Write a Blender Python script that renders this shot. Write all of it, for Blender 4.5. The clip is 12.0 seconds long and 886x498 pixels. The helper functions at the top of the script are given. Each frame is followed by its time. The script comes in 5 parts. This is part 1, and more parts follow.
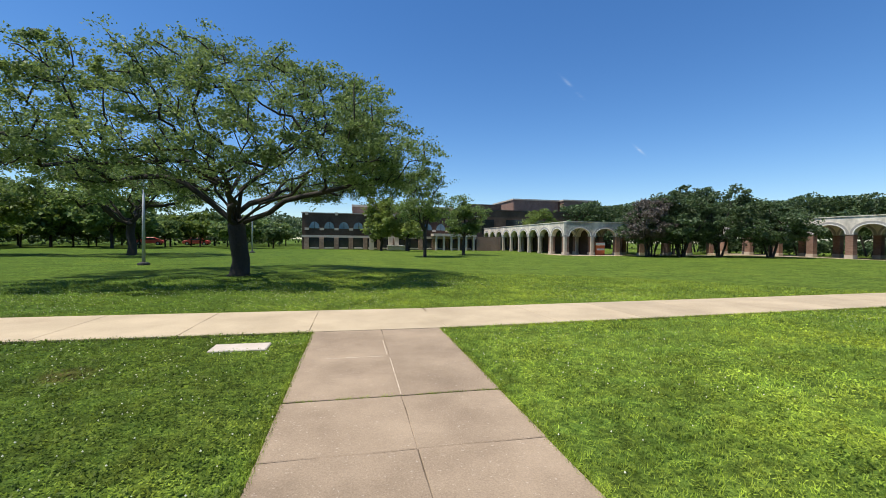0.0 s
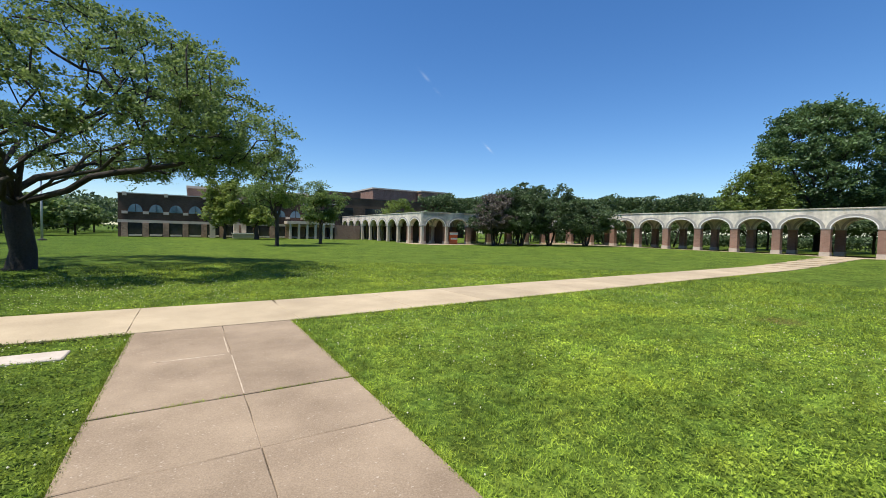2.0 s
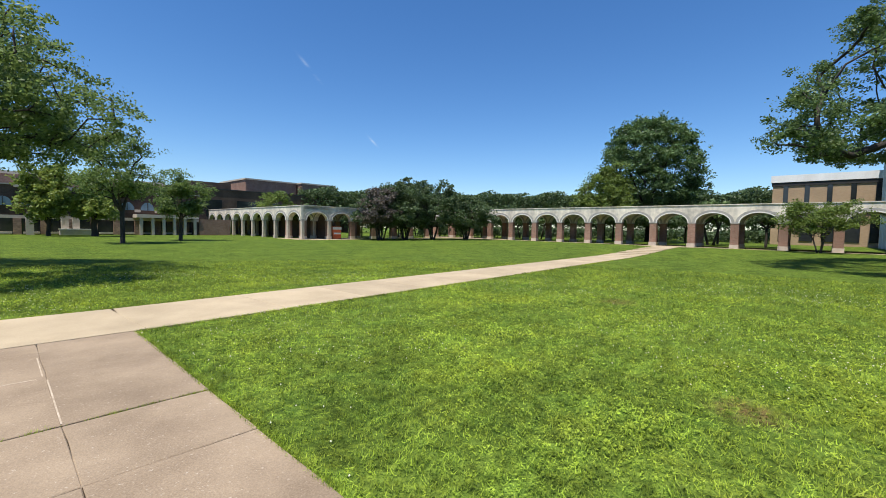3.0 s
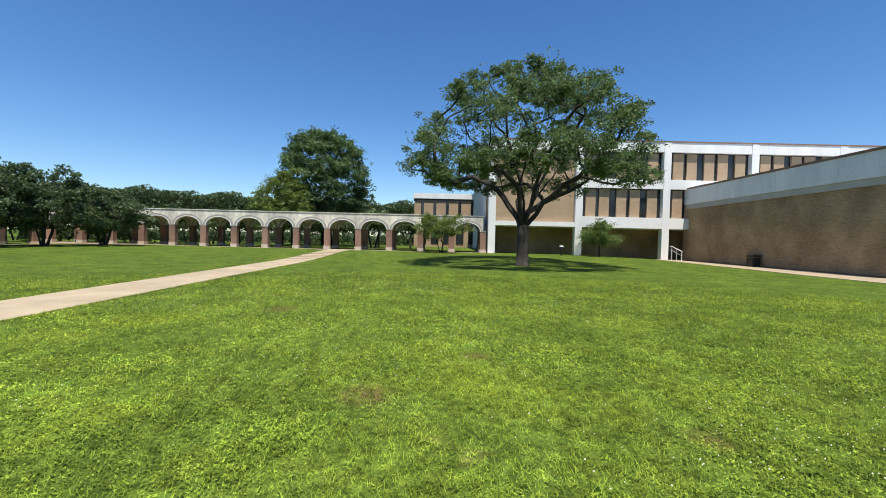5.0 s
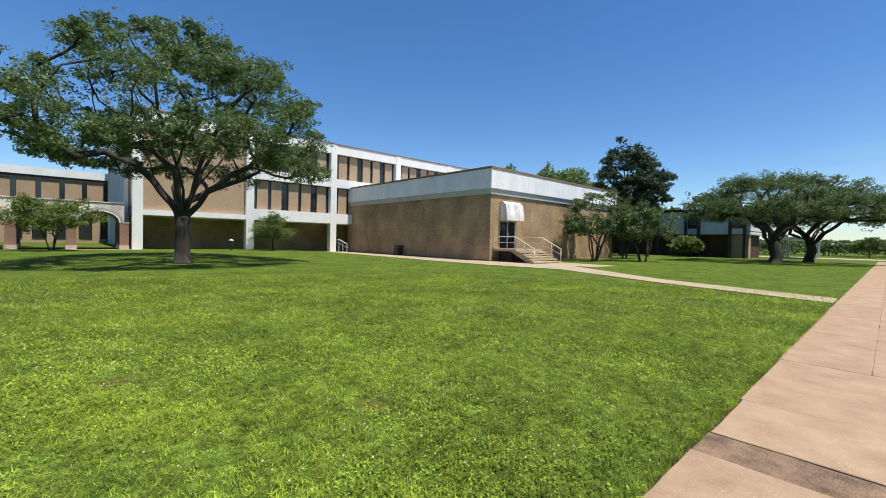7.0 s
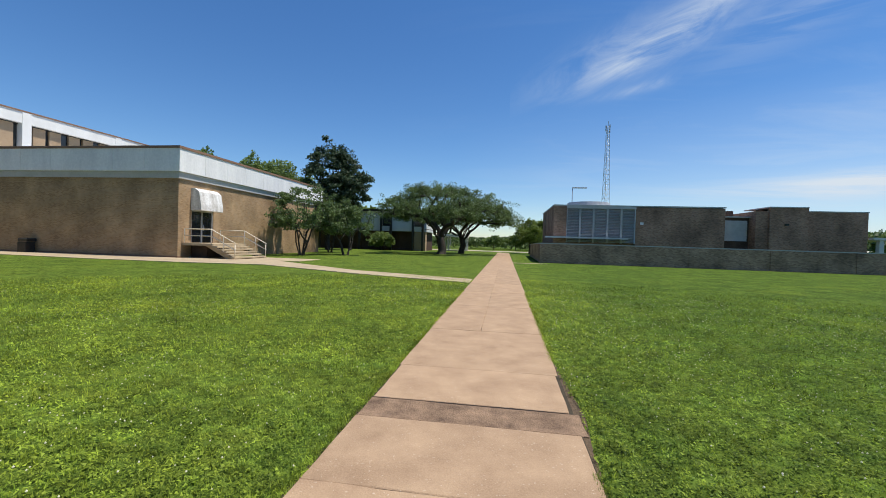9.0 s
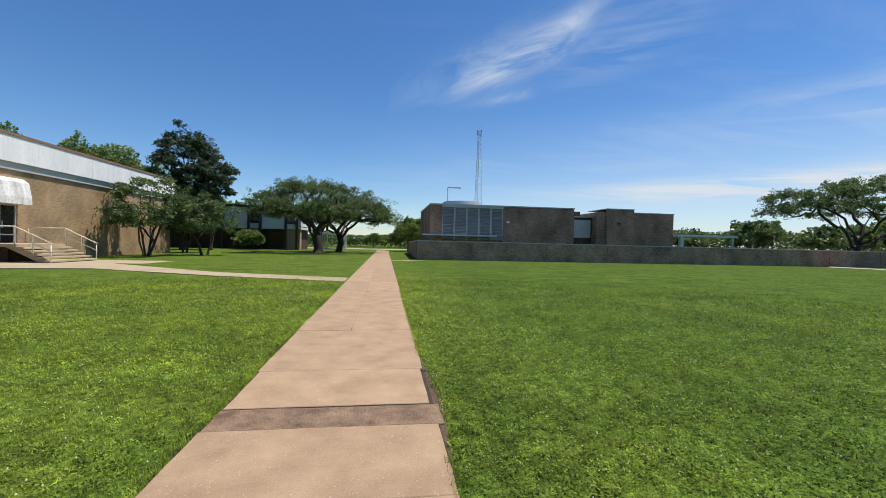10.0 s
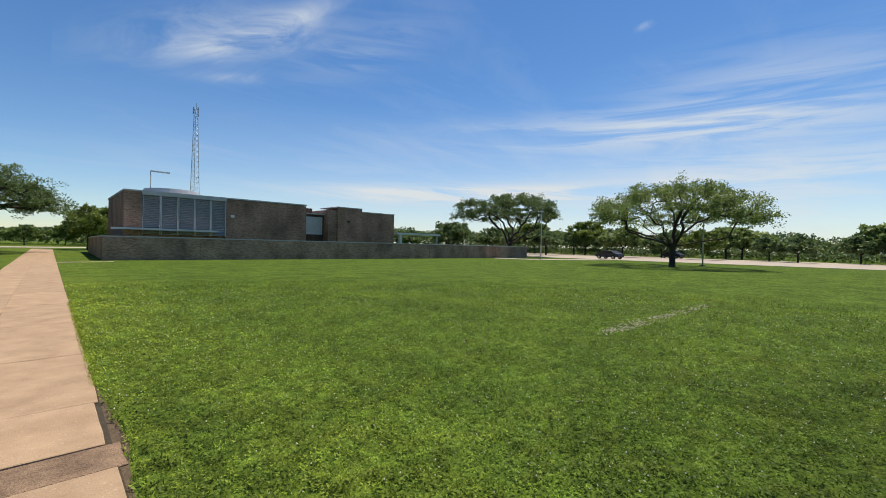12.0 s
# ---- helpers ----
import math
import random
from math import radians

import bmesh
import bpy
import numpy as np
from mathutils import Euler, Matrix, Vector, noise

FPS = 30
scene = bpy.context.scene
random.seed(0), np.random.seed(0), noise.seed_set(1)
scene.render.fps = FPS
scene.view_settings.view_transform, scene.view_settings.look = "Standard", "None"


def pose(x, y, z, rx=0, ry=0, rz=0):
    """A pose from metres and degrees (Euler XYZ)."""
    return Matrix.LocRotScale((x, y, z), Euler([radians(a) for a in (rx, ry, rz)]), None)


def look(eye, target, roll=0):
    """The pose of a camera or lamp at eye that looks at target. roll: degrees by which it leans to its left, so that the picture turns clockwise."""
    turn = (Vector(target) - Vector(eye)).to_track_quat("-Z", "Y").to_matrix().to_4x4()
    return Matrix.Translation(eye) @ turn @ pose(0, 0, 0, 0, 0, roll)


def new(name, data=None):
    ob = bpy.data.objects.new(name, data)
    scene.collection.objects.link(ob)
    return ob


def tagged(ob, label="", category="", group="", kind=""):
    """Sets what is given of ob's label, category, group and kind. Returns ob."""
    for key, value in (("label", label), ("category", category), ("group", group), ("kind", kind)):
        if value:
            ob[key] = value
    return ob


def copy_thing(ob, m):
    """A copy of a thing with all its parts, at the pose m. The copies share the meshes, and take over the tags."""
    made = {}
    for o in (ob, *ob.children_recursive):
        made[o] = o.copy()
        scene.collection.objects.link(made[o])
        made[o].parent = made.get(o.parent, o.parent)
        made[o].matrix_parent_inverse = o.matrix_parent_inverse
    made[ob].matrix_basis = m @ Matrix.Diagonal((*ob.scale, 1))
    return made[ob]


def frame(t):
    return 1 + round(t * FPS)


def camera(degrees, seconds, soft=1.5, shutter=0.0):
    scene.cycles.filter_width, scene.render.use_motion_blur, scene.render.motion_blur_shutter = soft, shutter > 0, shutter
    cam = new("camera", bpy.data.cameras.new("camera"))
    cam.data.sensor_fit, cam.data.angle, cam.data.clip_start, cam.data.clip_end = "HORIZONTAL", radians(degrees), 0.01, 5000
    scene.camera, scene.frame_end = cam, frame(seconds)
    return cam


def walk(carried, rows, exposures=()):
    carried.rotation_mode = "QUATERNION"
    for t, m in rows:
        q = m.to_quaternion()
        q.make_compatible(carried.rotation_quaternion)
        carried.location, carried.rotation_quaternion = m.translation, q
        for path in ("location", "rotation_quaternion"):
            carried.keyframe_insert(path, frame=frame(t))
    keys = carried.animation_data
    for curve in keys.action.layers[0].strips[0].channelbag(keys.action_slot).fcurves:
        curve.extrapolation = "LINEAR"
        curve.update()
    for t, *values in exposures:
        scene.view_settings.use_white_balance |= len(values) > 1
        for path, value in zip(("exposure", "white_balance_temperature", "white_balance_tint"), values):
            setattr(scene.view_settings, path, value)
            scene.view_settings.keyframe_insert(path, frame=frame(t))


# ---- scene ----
cam = camera(94.1, 12.0, soft=0.9)
PATH = [
    (0, look((-0.025, 0.037, 1.477), (0.398, 1.991, 1.436), 0.7)),
    (0.5, look((-0.035, 0.03, 1.48), (0.494, 1.958, 1.424), 0.9)),
    (1, look((-0.028, 0.034, 1.467), (0.637, 1.919, 1.403), 1.1)),
    (1.5, look((-0.006, 0.011, 1.465), (0.837, 1.823, 1.391), 1.2)),
    (2, look((0.02, -0.014, 1.468), (1.066, 1.688, 1.386), 1.4)),
    (2.5, look((0.082, -0.047, 1.476), (1.337, 1.507, 1.382), 1.3)),
    (4.5, look((0.24, -0.399, 1.585), (2.194, 0.02, 1.519), 1.2)),
    (5, look((0.281, -0.485, 1.593), (2.281, -0.465, 1.546), 1.4)),
    (5.5, look((0.267, -0.515, 1.612), (2.231, -0.886, 1.578), 1.3)),
    (6, look((0.249, -0.511, 1.625), (2.111, -1.241, 1.596), 1.3)),
    (6.5, look((0.261, -0.484, 1.626), (1.958, -1.542, 1.593), 1.3)),
    (7, look((0.304, -0.493, 1.599), (1.775, -1.847, 1.556), 1.2)),
    (7.5, look((0.284, -0.486, 1.587), (1.479, -2.088, 1.543), 1.6)),
    (9.5, look((-0.064, -0.572, 1.591), (-0.058, -2.571, 1.561), 1.5)),
    (10, look((-0.152, -0.545, 1.592), (-0.428, -2.526, 1.563), 1.3)),
    (10.5, look((-0.228, -0.495, 1.601), (-0.773, -2.419, 1.573), 1.3)),
    (11, look((-0.279, -0.466, 1.609), (-1.09, -2.294, 1.585), 1.3)),
    (11.5, look((-0.293, -0.421, 1.634), (-1.383, -2.098, 1.614), 1.4)),
    (12, look((-0.271, -0.445, 1.622), (-1.653, -1.89, 1.605), 1.3)),
]
walk(cam, PATH, exposures=((0.0, 0.32, 6350, 10), (2.5, 0.36, 6330, 10), (5.5, 0.37, 6400, 10), (7.5, 0.3, 6450, 10), (9.5, 0.15, 6450, 10), (12.0, 0.15, 6950, 10)))

# ---- world, sun ----
SUN_AZ, SUN_EL = 260.0, 69.0          # degrees clockwise from +y, and above the horizon
world = bpy.data.worlds.new("sky")
scene.world = world
world.use_nodes = True
wn, wl = world.node_tree.nodes, world.node_tree.links
sky = wn.new("ShaderNodeTexSky")
sky.sky_type, sky.sun_disc = "NISHITA", False
sky.sun_elevation, sky.sun_rotation = radians(SUN_EL), radians(SUN_AZ)
sky.air_density, sky.dust_density, sky.ozone_density = 1.0, 0.1, 1.6
bg = wn["Background"]
bg.inputs["Strength"].default_value = 0.1
# thin cirrus, streaked along one direction of the sky
tc = wn.new("ShaderNodeTexCoord")
sep = wn.new("ShaderNodeSeparateXYZ")
wl.new(tc.outputs["Generated"], sep.inputs[0])


def wmath(op, a, b=None, c=None, clamp=False):
    n = wn.new("ShaderNodeMath")
    n.operation, n.use_clamp = op, clamp
    for i, v in enumerate((a, b, c)):
        if v is None:
            continue
        if isinstance(v, (int, float)):
            n.inputs[i].default_value = v
        else:
            wl.new(v, n.inputs[i])
    return n.outputs[0]


up = wmath("ADD", sep.outputs["Z"], 0.12)
cx, cy = wmath("DIVIDE", sep.outputs["X"], up), wmath("DIVIDE", sep.outputs["Y"], up)
comb = wn.new("ShaderNodeCombineXYZ")
wl.new(cx, comb.inputs[0]), wl.new(cy, comb.inputs[1])
mp = wn.new("ShaderNodeMapping")
mp.inputs["Rotation"].default_value = (0, 0, radians(24))
mp.inputs["Scale"].default_value = (0.55, 1.7, 1)
wl.new(comb.outputs[0], mp.inputs["Vector"])
cn = wn.new("ShaderNodeTexNoise")
cn.inputs["Scale"].default_value, cn.inputs["Detail"].default_value, cn.inputs["Roughness"].default_value = 1.1, 9, 0.62
cn.inputs["Distortion"].default_value = 0.7
wl.new(mp.outputs[0], cn.inputs["Vector"])
cr = wn.new("ShaderNodeValToRGB")
cr.color_ramp.elements[0].position, cr.color_ramp.elements[1].position = 0.5, 0.8
wl.new(cn.outputs[0], cr.inputs[0])
# the cirrus lies in the south-west half of the sky
side = wmath("ADD", wmath("MULTIPLY", sep.outputs["X"], -0.95), wmath("MULTIPLY", sep.outputs["Y"], -0.45))
cover = wmath("MULTIPLY", wmath("MULTIPLY", wmath("ADD", wmath("MULTIPLY", side, 1.5), -0.25, clamp=True), 0.28), cr.outputs[0])
cover = wmath("MULTIPLY", cover, wmath("SUBTRACT", 1.0, wmath("MULTIPLY", sep.outputs["Z"], 1.1), clamp=True))
azimuth = wmath("ARCTAN2", sep.outputs["X"], sep.outputs["Y"])


def fibres(slope, along, across, lo, hi, seed):
    """Combed cirrus texture whose fibres climb by `slope` along the horizon."""
    v = wn.new("ShaderNodeCombineXYZ")
    wl.new(wmath("MULTIPLY", azimuth, along), v.inputs[0])
    wl.new(wmath("MULTIPLY", wmath("SUBTRACT", sep.outputs["Z"], wmath("MULTIPLY", azimuth, slope)), across), v.inputs[1])
    v.inputs[2].default_value = seed
    t = wn.new("ShaderNodeTexNoise")
    t.inputs["Scale"].default_value, t.inputs["Detail"].default_value, t.inputs["Roughness"].default_value, t.inputs["Distortion"].default_value = 1.0, 8, 0.6, 0.9
    wl.new(v.outputs[0], t.inputs["Vector"])
    r = wn.new("ShaderNodeMapRange")
    r.interpolation_type = "SMOOTHSTEP"
    r.inputs["From Min"].default_value, r.inputs["From Max"].default_value = lo, hi
    wl.new(t.outputs[0], r.inputs["Value"])
    return r.outputs[0]


combed, level = fibres(0.3, 4.6, 12.0, 0.34, 0.7, 0.0), fibres(-0.03, 2.6, 30.0, 0.34, 0.62, 4.0)
# strips of cirrus: azimuth and height of the middle, half lengths, slope, strength, texture
for az_, el_, la, lz, slope, strength, texture in (
        (195.5, 23.4, 9.0, 0.042, 0.26, 0.8, combed), (204, 27.0, 6.0, 0.02, 0.45, 0.5, combed), (197, 19.4, 5.0, 0.009, 0.14, 0.4, combed),
        (250, 14.6, 20.0, 0.034, -0.02, 0.66, level), (262, 17.5, 13.0, 0.06, 0.0, 0.4, level), (228, 7.0, 20.0, 0.02, 0.01, 1.4, level), (262, 8.0, 20.0, 0.06, 0.0, 0.5, level),
        (249.3, 26.2, 0.9, 0.006, 0.2, 1.0, combed), (212, 24.5, 9.0, 0.05, 0.3, 0.18, level), (29.2, 19.6, 0.9, 0.004, -0.9, 0.5, level), (37.4, 11.5, 0.5, 0.003, -0.9, 0.4, level), (-33, 33.0, 9.0, 0.05, 0.0, 0.5, level)):
    a0 = radians(az_ if az_ < 180 else az_ - 360)
    da = wmath("SUBTRACT", azimuth, a0)
    dz = wmath("SUBTRACT", wmath("SUBTRACT", sep.outputs["Z"], math.sin(radians(el_))), wmath("MULTIPLY", da, slope))
    q_ = wmath("ADD", wmath("POWER", wmath("ABSOLUTE", wmath("DIVIDE", da, radians(la))), 2.0), wmath("POWER", wmath("ABSOLUTE", wmath("DIVIDE", dz, lz)), 2.0))
    cover = wmath("MULTIPLY_ADD", wmath("MULTIPLY", wmath("EXPONENT", wmath("MULTIPLY", q_, -1.0)), strength), texture, cover)
cmix = wn.new("ShaderNodeMix")
cmix.data_type = "RGBA"
# a pale veil low in the west
veil = wmath("MULTIPLY", wmath("SUBTRACT", 1.0, wmath("MULTIPLY", sep.outputs["Z"], 3.2), clamp=True), wmath("ADD", wmath("MULTIPLY", side, 1.1), -0.35, clamp=True))
cover = wmath("ADD", cover, wmath("MULTIPLY", veil, 0.62), clamp=True)
wl.new(cover, cmix.inputs["Factor"])
tone = wn.new("ShaderNodeHueSaturation")
tone.inputs["Saturation"].default_value = 1.24
wl.new(sky.outputs[0], tone.inputs["Color"])
tint = wn.new("ShaderNodeMix")
tint.data_type, tint.blend_type = "RGBA", "MULTIPLY"
tint.inputs["Factor"].default_value = 1.0
tint.inputs["B"].default_value = (0.9, 1.01, 1.16, 1)
wl.new(tone.outputs[0], tint.inputs["A"])
wl.new(tint.outputs["Result"], cmix.inputs["A"])
cmix.inputs["B"].default_value = (6.1, 6.8, 7.5, 1)
wl.new(cmix.outputs["Result"], bg.inputs["Color"])

sun = new("sun", bpy.data.lights.new("sun", "SUN"))
sun.data.energy, sun.data.angle, sun.data.color = 5.2, radians(0.53), (1.0, 0.93, 0.82)
sa, se = radians(SUN_AZ), radians(SUN_EL)
sun.matrix_world = look((40 * math.sin(sa) * math.cos(se), 40 * math.cos(sa) * math.cos(se), 40 * math.sin(se)), (0, 0, 0))

# ---- materials ----


def material(name, dark, light, rough=0.8, scale=2.0, fine=40.0, bump=0.2, metallic=0.0, spec=0.3, streak=None, per=0.0, contrast=1.0, specks=0.0):
    """Two scales of noise between two colours, with a fine bump. streak: z-stretch of the large noise. per: brightness change from piece to piece."""
    m = bpy.data.materials.new(name)
    m.use_nodes = True
    n, l = m.node_tree.nodes, m.node_tree.links
    b = n["Principled BSDF"]
    b.inputs["Roughness"].default_value, b.inputs["Metallic"].default_value = rough, metallic
    b.inputs["Specular IOR Level"].default_value = spec
    geo = n.new("ShaderNodeNewGeometry")
    mapn = n.new("ShaderNodeMapping")
    mapn.inputs["Scale"].default_value = (1, 1, streak if streak else 1)
    l.new(geo.outputs["Position"], mapn.inputs["Vector"])
    a = n.new("ShaderNodeTexNoise")
    a.inputs["Scale"].default_value, a.inputs["Detail"].default_value, a.inputs["Roughness"].default_value = scale, 5, 0.6
    l.new(mapn.outputs[0], a.inputs["Vector"])
    f = n.new("ShaderNodeTexNoise")
    f.inputs["Scale"].default_value, f.inputs["Detail"].default_value = fine, 3
    l.new(geo.outputs["Position"], f.inputs["Vector"])
    add = n.new("ShaderNodeMath")
    add.operation = "MULTIPLY_ADD"
    l.new(f.outputs[0], add.inputs[0])
    add.inputs[1].default_value = 0.5
    l.new(a.outputs[0], add.inputs[2])
    r = n.new("ShaderNodeMapRange")
    r.inputs["From Min"].default_value, r.inputs["From Max"].default_value = 0.75 - 0.3 / contrast, 0.75 + 0.3 / contrast
    l.new(add.outputs[0], r.inputs["Value"])
    mx = n.new("ShaderNodeMix")
    mx.data_type = "RGBA"
    l.new(r.outputs[0], mx.inputs["Factor"])
    mx.inputs["A"].default_value, mx.inputs["B"].default_value = (*dark, 1), (*light, 1)
    out = mx.outputs["Result"]
    if specks:
        sp = n.new("ShaderNodeTexNoise")
        sp.inputs["Scale"].default_value, sp.inputs["Detail"].default_value = 45, 2
        l.new(geo.outputs["Position"], sp.inputs["Vector"])
        sr = n.new("ShaderNodeMapRange")
        sr.inputs["From Min"].default_value, sr.inputs["From Max"].default_value, sr.inputs["To Max"].default_value = 0.66, 0.74, specks
        l.new(sp.outputs[0], sr.inputs["Value"])
        ms = n.new("ShaderNodeMix")
        ms.data_type = "RGBA"
        l.new(sr.outputs[0], ms.inputs["Factor"]), l.new(out, ms.inputs["A"])
        ms.inputs["B"].default_value = (0.62, 0.55, 0.46, 1)
        out = ms.outputs["Result"]
    if per:
        oi = n.new("ShaderNodeObjectInfo")
        pr = n.new("ShaderNodeMapRange")
        pr.inputs["To Min"].default_value, pr.inputs["To Max"].default_value = 1 - per, 1 + per
        l.new(oi.outputs["Random"], pr.inputs["Value"])
        hs = n.new("ShaderNodeHueSaturation")
        l.new(pr.outputs[0], hs.inputs["Value"])
        l.new(out, hs.inputs["Color"])
        out = hs.outputs[0]
    l.new(out, b.inputs["Base Color"])
    if bump:
        bp = n.new("ShaderNodeBump")
        bp.inputs["Strength"].default_value, bp.inputs["Distance"].default_value = bump, 0.02
        l.new(f.outputs[0], bp.inputs["Height"])
        l.new(bp.outputs[0], b.inputs["Normal"])
    return m


def brick_material(name, c1, c2, mortar, stain=0.25):
    """Courses of brick at true size, on walls along x or y, under a soft weathering."""
    m = bpy.data.materials.new(name)
    m.use_nodes = True
    n, l = m.node_tree.nodes, m.node_tree.links
    b = n["Principled BSDF"]
    b.inputs["Roughness"].default_value, b.inputs["Specular IOR Level"].default_value = 0.9, 0.2
    geo = n.new("ShaderNodeNewGeometry")
    s = n.new("ShaderNodeSeparateXYZ")
    l.new(geo.outputs["Position"], s.inputs[0])
    ad = n.new("ShaderNodeMath")
    l.new(s.outputs["X"], ad.inputs[0]), l.new(s.outputs["Y"], ad.inputs[1])
    cb = n.new("ShaderNodeCombineXYZ")
    l.new(ad.outputs[0], cb.inputs[0]), l.new(s.outputs["Z"], cb.inputs[1])
    br = n.new("ShaderNodeTexBrick")
    br.inputs["Color1"].default_value, br.inputs["Color2"].default_value, br.inputs["Mortar"].default_value = (*c1, 1), (*c2, 1), (*mortar, 1)
    br.inputs["Scale"].default_value, br.inputs["Mortar Size"].default_value = 1.0, 0.008
    br.inputs["Brick Width"].default_value, br.inputs["Row Height"].default_value = 0.21, 0.075
    l.new(cb.outputs[0], br.inputs["Vector"])
    a = n.new("ShaderNodeTexNoise")
    a.inputs["Scale"].default_value, a.inputs["Detail"].default_value = 0.55, 7
    mp_ = n.new("ShaderNodeMapping")
    mp_.inputs["Scale"].default_value = (1, 1, 0.7)
    l.new(geo.outputs["Position"], mp_.inputs[0]), l.new(mp_.outputs[0], a.inputs["Vector"])
    r = n.new("ShaderNodeMapRange")
    r.inputs["From Min"].default_value, r.inputs["From Max"].default_value = 0.3, 0.7
    r.inputs["To Min"].default_value, r.inputs["To Max"].default_value = 1 - stain, 1 + stain
    l.new(a.outputs[0], r.inputs["Value"])
    hs = n.new("ShaderNodeHueSaturation")
    l.new(r.outputs[0], hs.inputs["Value"]), l.new(br.outputs["Color"], hs.inputs["Color"])
    l.new(hs.outputs[0], b.inputs["Base Color"])
    bp = n.new("ShaderNodeBump")
    bp.inputs["Strength"].default_value, bp.inputs["Distance"].default_value, bp.invert = 0.4, 0.01, True
    l.new(br.outputs["Fac"], bp.inputs["Height"]), l.new(bp.outputs[0], b.inputs["Normal"])
    return m


def turf_tone(n, l, geo, colour, target, low=0.7):
    """Turf colour carries sun-side shading: darker on the clover side west of the walk, lighter east."""
    s = n.new("ShaderNodeSeparateXYZ")
    l.new(geo.outputs["Position"], s.inputs[0])
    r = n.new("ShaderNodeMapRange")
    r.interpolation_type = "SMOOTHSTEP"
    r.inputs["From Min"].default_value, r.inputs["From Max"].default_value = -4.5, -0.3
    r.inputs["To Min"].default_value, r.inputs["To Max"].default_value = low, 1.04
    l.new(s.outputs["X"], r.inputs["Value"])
    # a broad stretch east of the walk, toned lighter still
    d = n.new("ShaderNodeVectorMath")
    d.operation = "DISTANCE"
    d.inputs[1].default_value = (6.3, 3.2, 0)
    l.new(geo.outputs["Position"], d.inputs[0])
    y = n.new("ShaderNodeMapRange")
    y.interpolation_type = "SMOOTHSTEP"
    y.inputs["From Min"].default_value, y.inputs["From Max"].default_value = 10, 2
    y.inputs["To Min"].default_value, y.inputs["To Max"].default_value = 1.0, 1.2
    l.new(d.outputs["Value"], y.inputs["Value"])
    # a round stretch north-west of the walk, toned darker still
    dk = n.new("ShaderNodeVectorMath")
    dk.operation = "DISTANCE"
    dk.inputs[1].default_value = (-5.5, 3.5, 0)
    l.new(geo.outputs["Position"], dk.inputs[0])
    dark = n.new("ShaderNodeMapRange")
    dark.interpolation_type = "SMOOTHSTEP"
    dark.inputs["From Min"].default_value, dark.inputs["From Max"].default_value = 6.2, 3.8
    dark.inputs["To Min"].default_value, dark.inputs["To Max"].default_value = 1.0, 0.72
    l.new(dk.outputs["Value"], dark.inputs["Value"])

    def tufts(scale, detail, lo, hi, seed):
        t = n.new("ShaderNodeTexNoise")
        t.inputs["Scale"].default_value, t.inputs["Detail"].default_value, t.inputs["Roughness"].default_value = scale, detail, 0.6
        off = n.new("ShaderNodeVectorMath")
        off.inputs[1].default_value = (seed, seed, 0)
        flat_ = n.new("ShaderNodeVectorMath")
        flat_.operation = "MULTIPLY"
        flat_.inputs[1].default_value = (1, 1, 0)
        l.new(geo.outputs["Position"], flat_.inputs[0]), l.new(flat_.outputs[0], off.inputs[0]), l.new(off.outputs[0], t.inputs["Vector"])
        m_ = n.new("ShaderNodeMapRange")
        m_.inputs["From Min"].default_value, m_.inputs["From Max"].default_value = 0.33, 0.67
        m_.inputs["To Min"].default_value, m_.inputs["To Max"].default_value = lo, hi
        l.new(t.outputs[0], m_.inputs["Value"])
        return m_.outputs[0]

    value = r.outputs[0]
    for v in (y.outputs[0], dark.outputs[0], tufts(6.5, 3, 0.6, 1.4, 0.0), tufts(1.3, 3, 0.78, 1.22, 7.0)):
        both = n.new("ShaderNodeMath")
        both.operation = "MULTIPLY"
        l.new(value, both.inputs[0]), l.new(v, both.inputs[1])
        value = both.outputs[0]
    # worn brown spots in the turf
    worn = None
    for x_, y_, rad_ in ((4.4, 0.3, 0.45), (3.65, -2.67, 0.28), (9.1, 3.1, 0.55), (-2.95, 5.1, 0.42), (5.9, -0.9, 0.3)):
        dd = n.new("ShaderNodeVectorMath")
        dd.operation = "DISTANCE"
        dd.inputs[1].default_value = (x_, y_, 0)
        l.new(geo.outputs["Position"], dd.inputs[0])
        mr = n.new("ShaderNodeMapRange")
        mr.interpolation_type = "SMOOTHSTEP"
        mr.inputs["From Min"].default_value, mr.inputs["From Max"].default_value = rad_, 0.0
        l.new(dd.outputs["Value"], mr.inputs["Value"])
        if worn is None:
            worn = mr.outputs[0]
        else:
            mxn = n.new("ShaderNodeMath")
            mxn.operation = "MAXIMUM"
            l.new(worn, mxn.inputs[0]), l.new(mr.outputs[0], mxn.inputs[1])
            worn = mxn.outputs[0]
    ragged = n.new("ShaderNodeMath")
    ragged.operation = "MULTIPLY"
    l.new(worn, ragged.inputs[0]), l.new(tufts(9.0, 3, 0.0, 1.3, 3.0), ragged.inputs[1])
    wm = n.new("ShaderNodeMix")
    wm.data_type, wm.clamp_factor = "RGBA", True
    l.new(ragged.outputs[0], wm.inputs["Factor"]), l.new(colour, wm.inputs["A"])
    wm.inputs["B"].default_value = (0.13, 0.095, 0.035, 1)
    hs = n.new("ShaderNodeHueSaturation")
    greener = n.new("ShaderNodeMath")
    greener.operation = "MULTIPLY_ADD"
    greener.inputs[1].default_value = -0.062
    l.new(r.outputs[0], greener.inputs[0]), l.new(tufts(2.1, 2, 0.555, 0.57, 11.0), greener.inputs[2])
    l.new(greener.outputs[0], hs.inputs["Hue"])
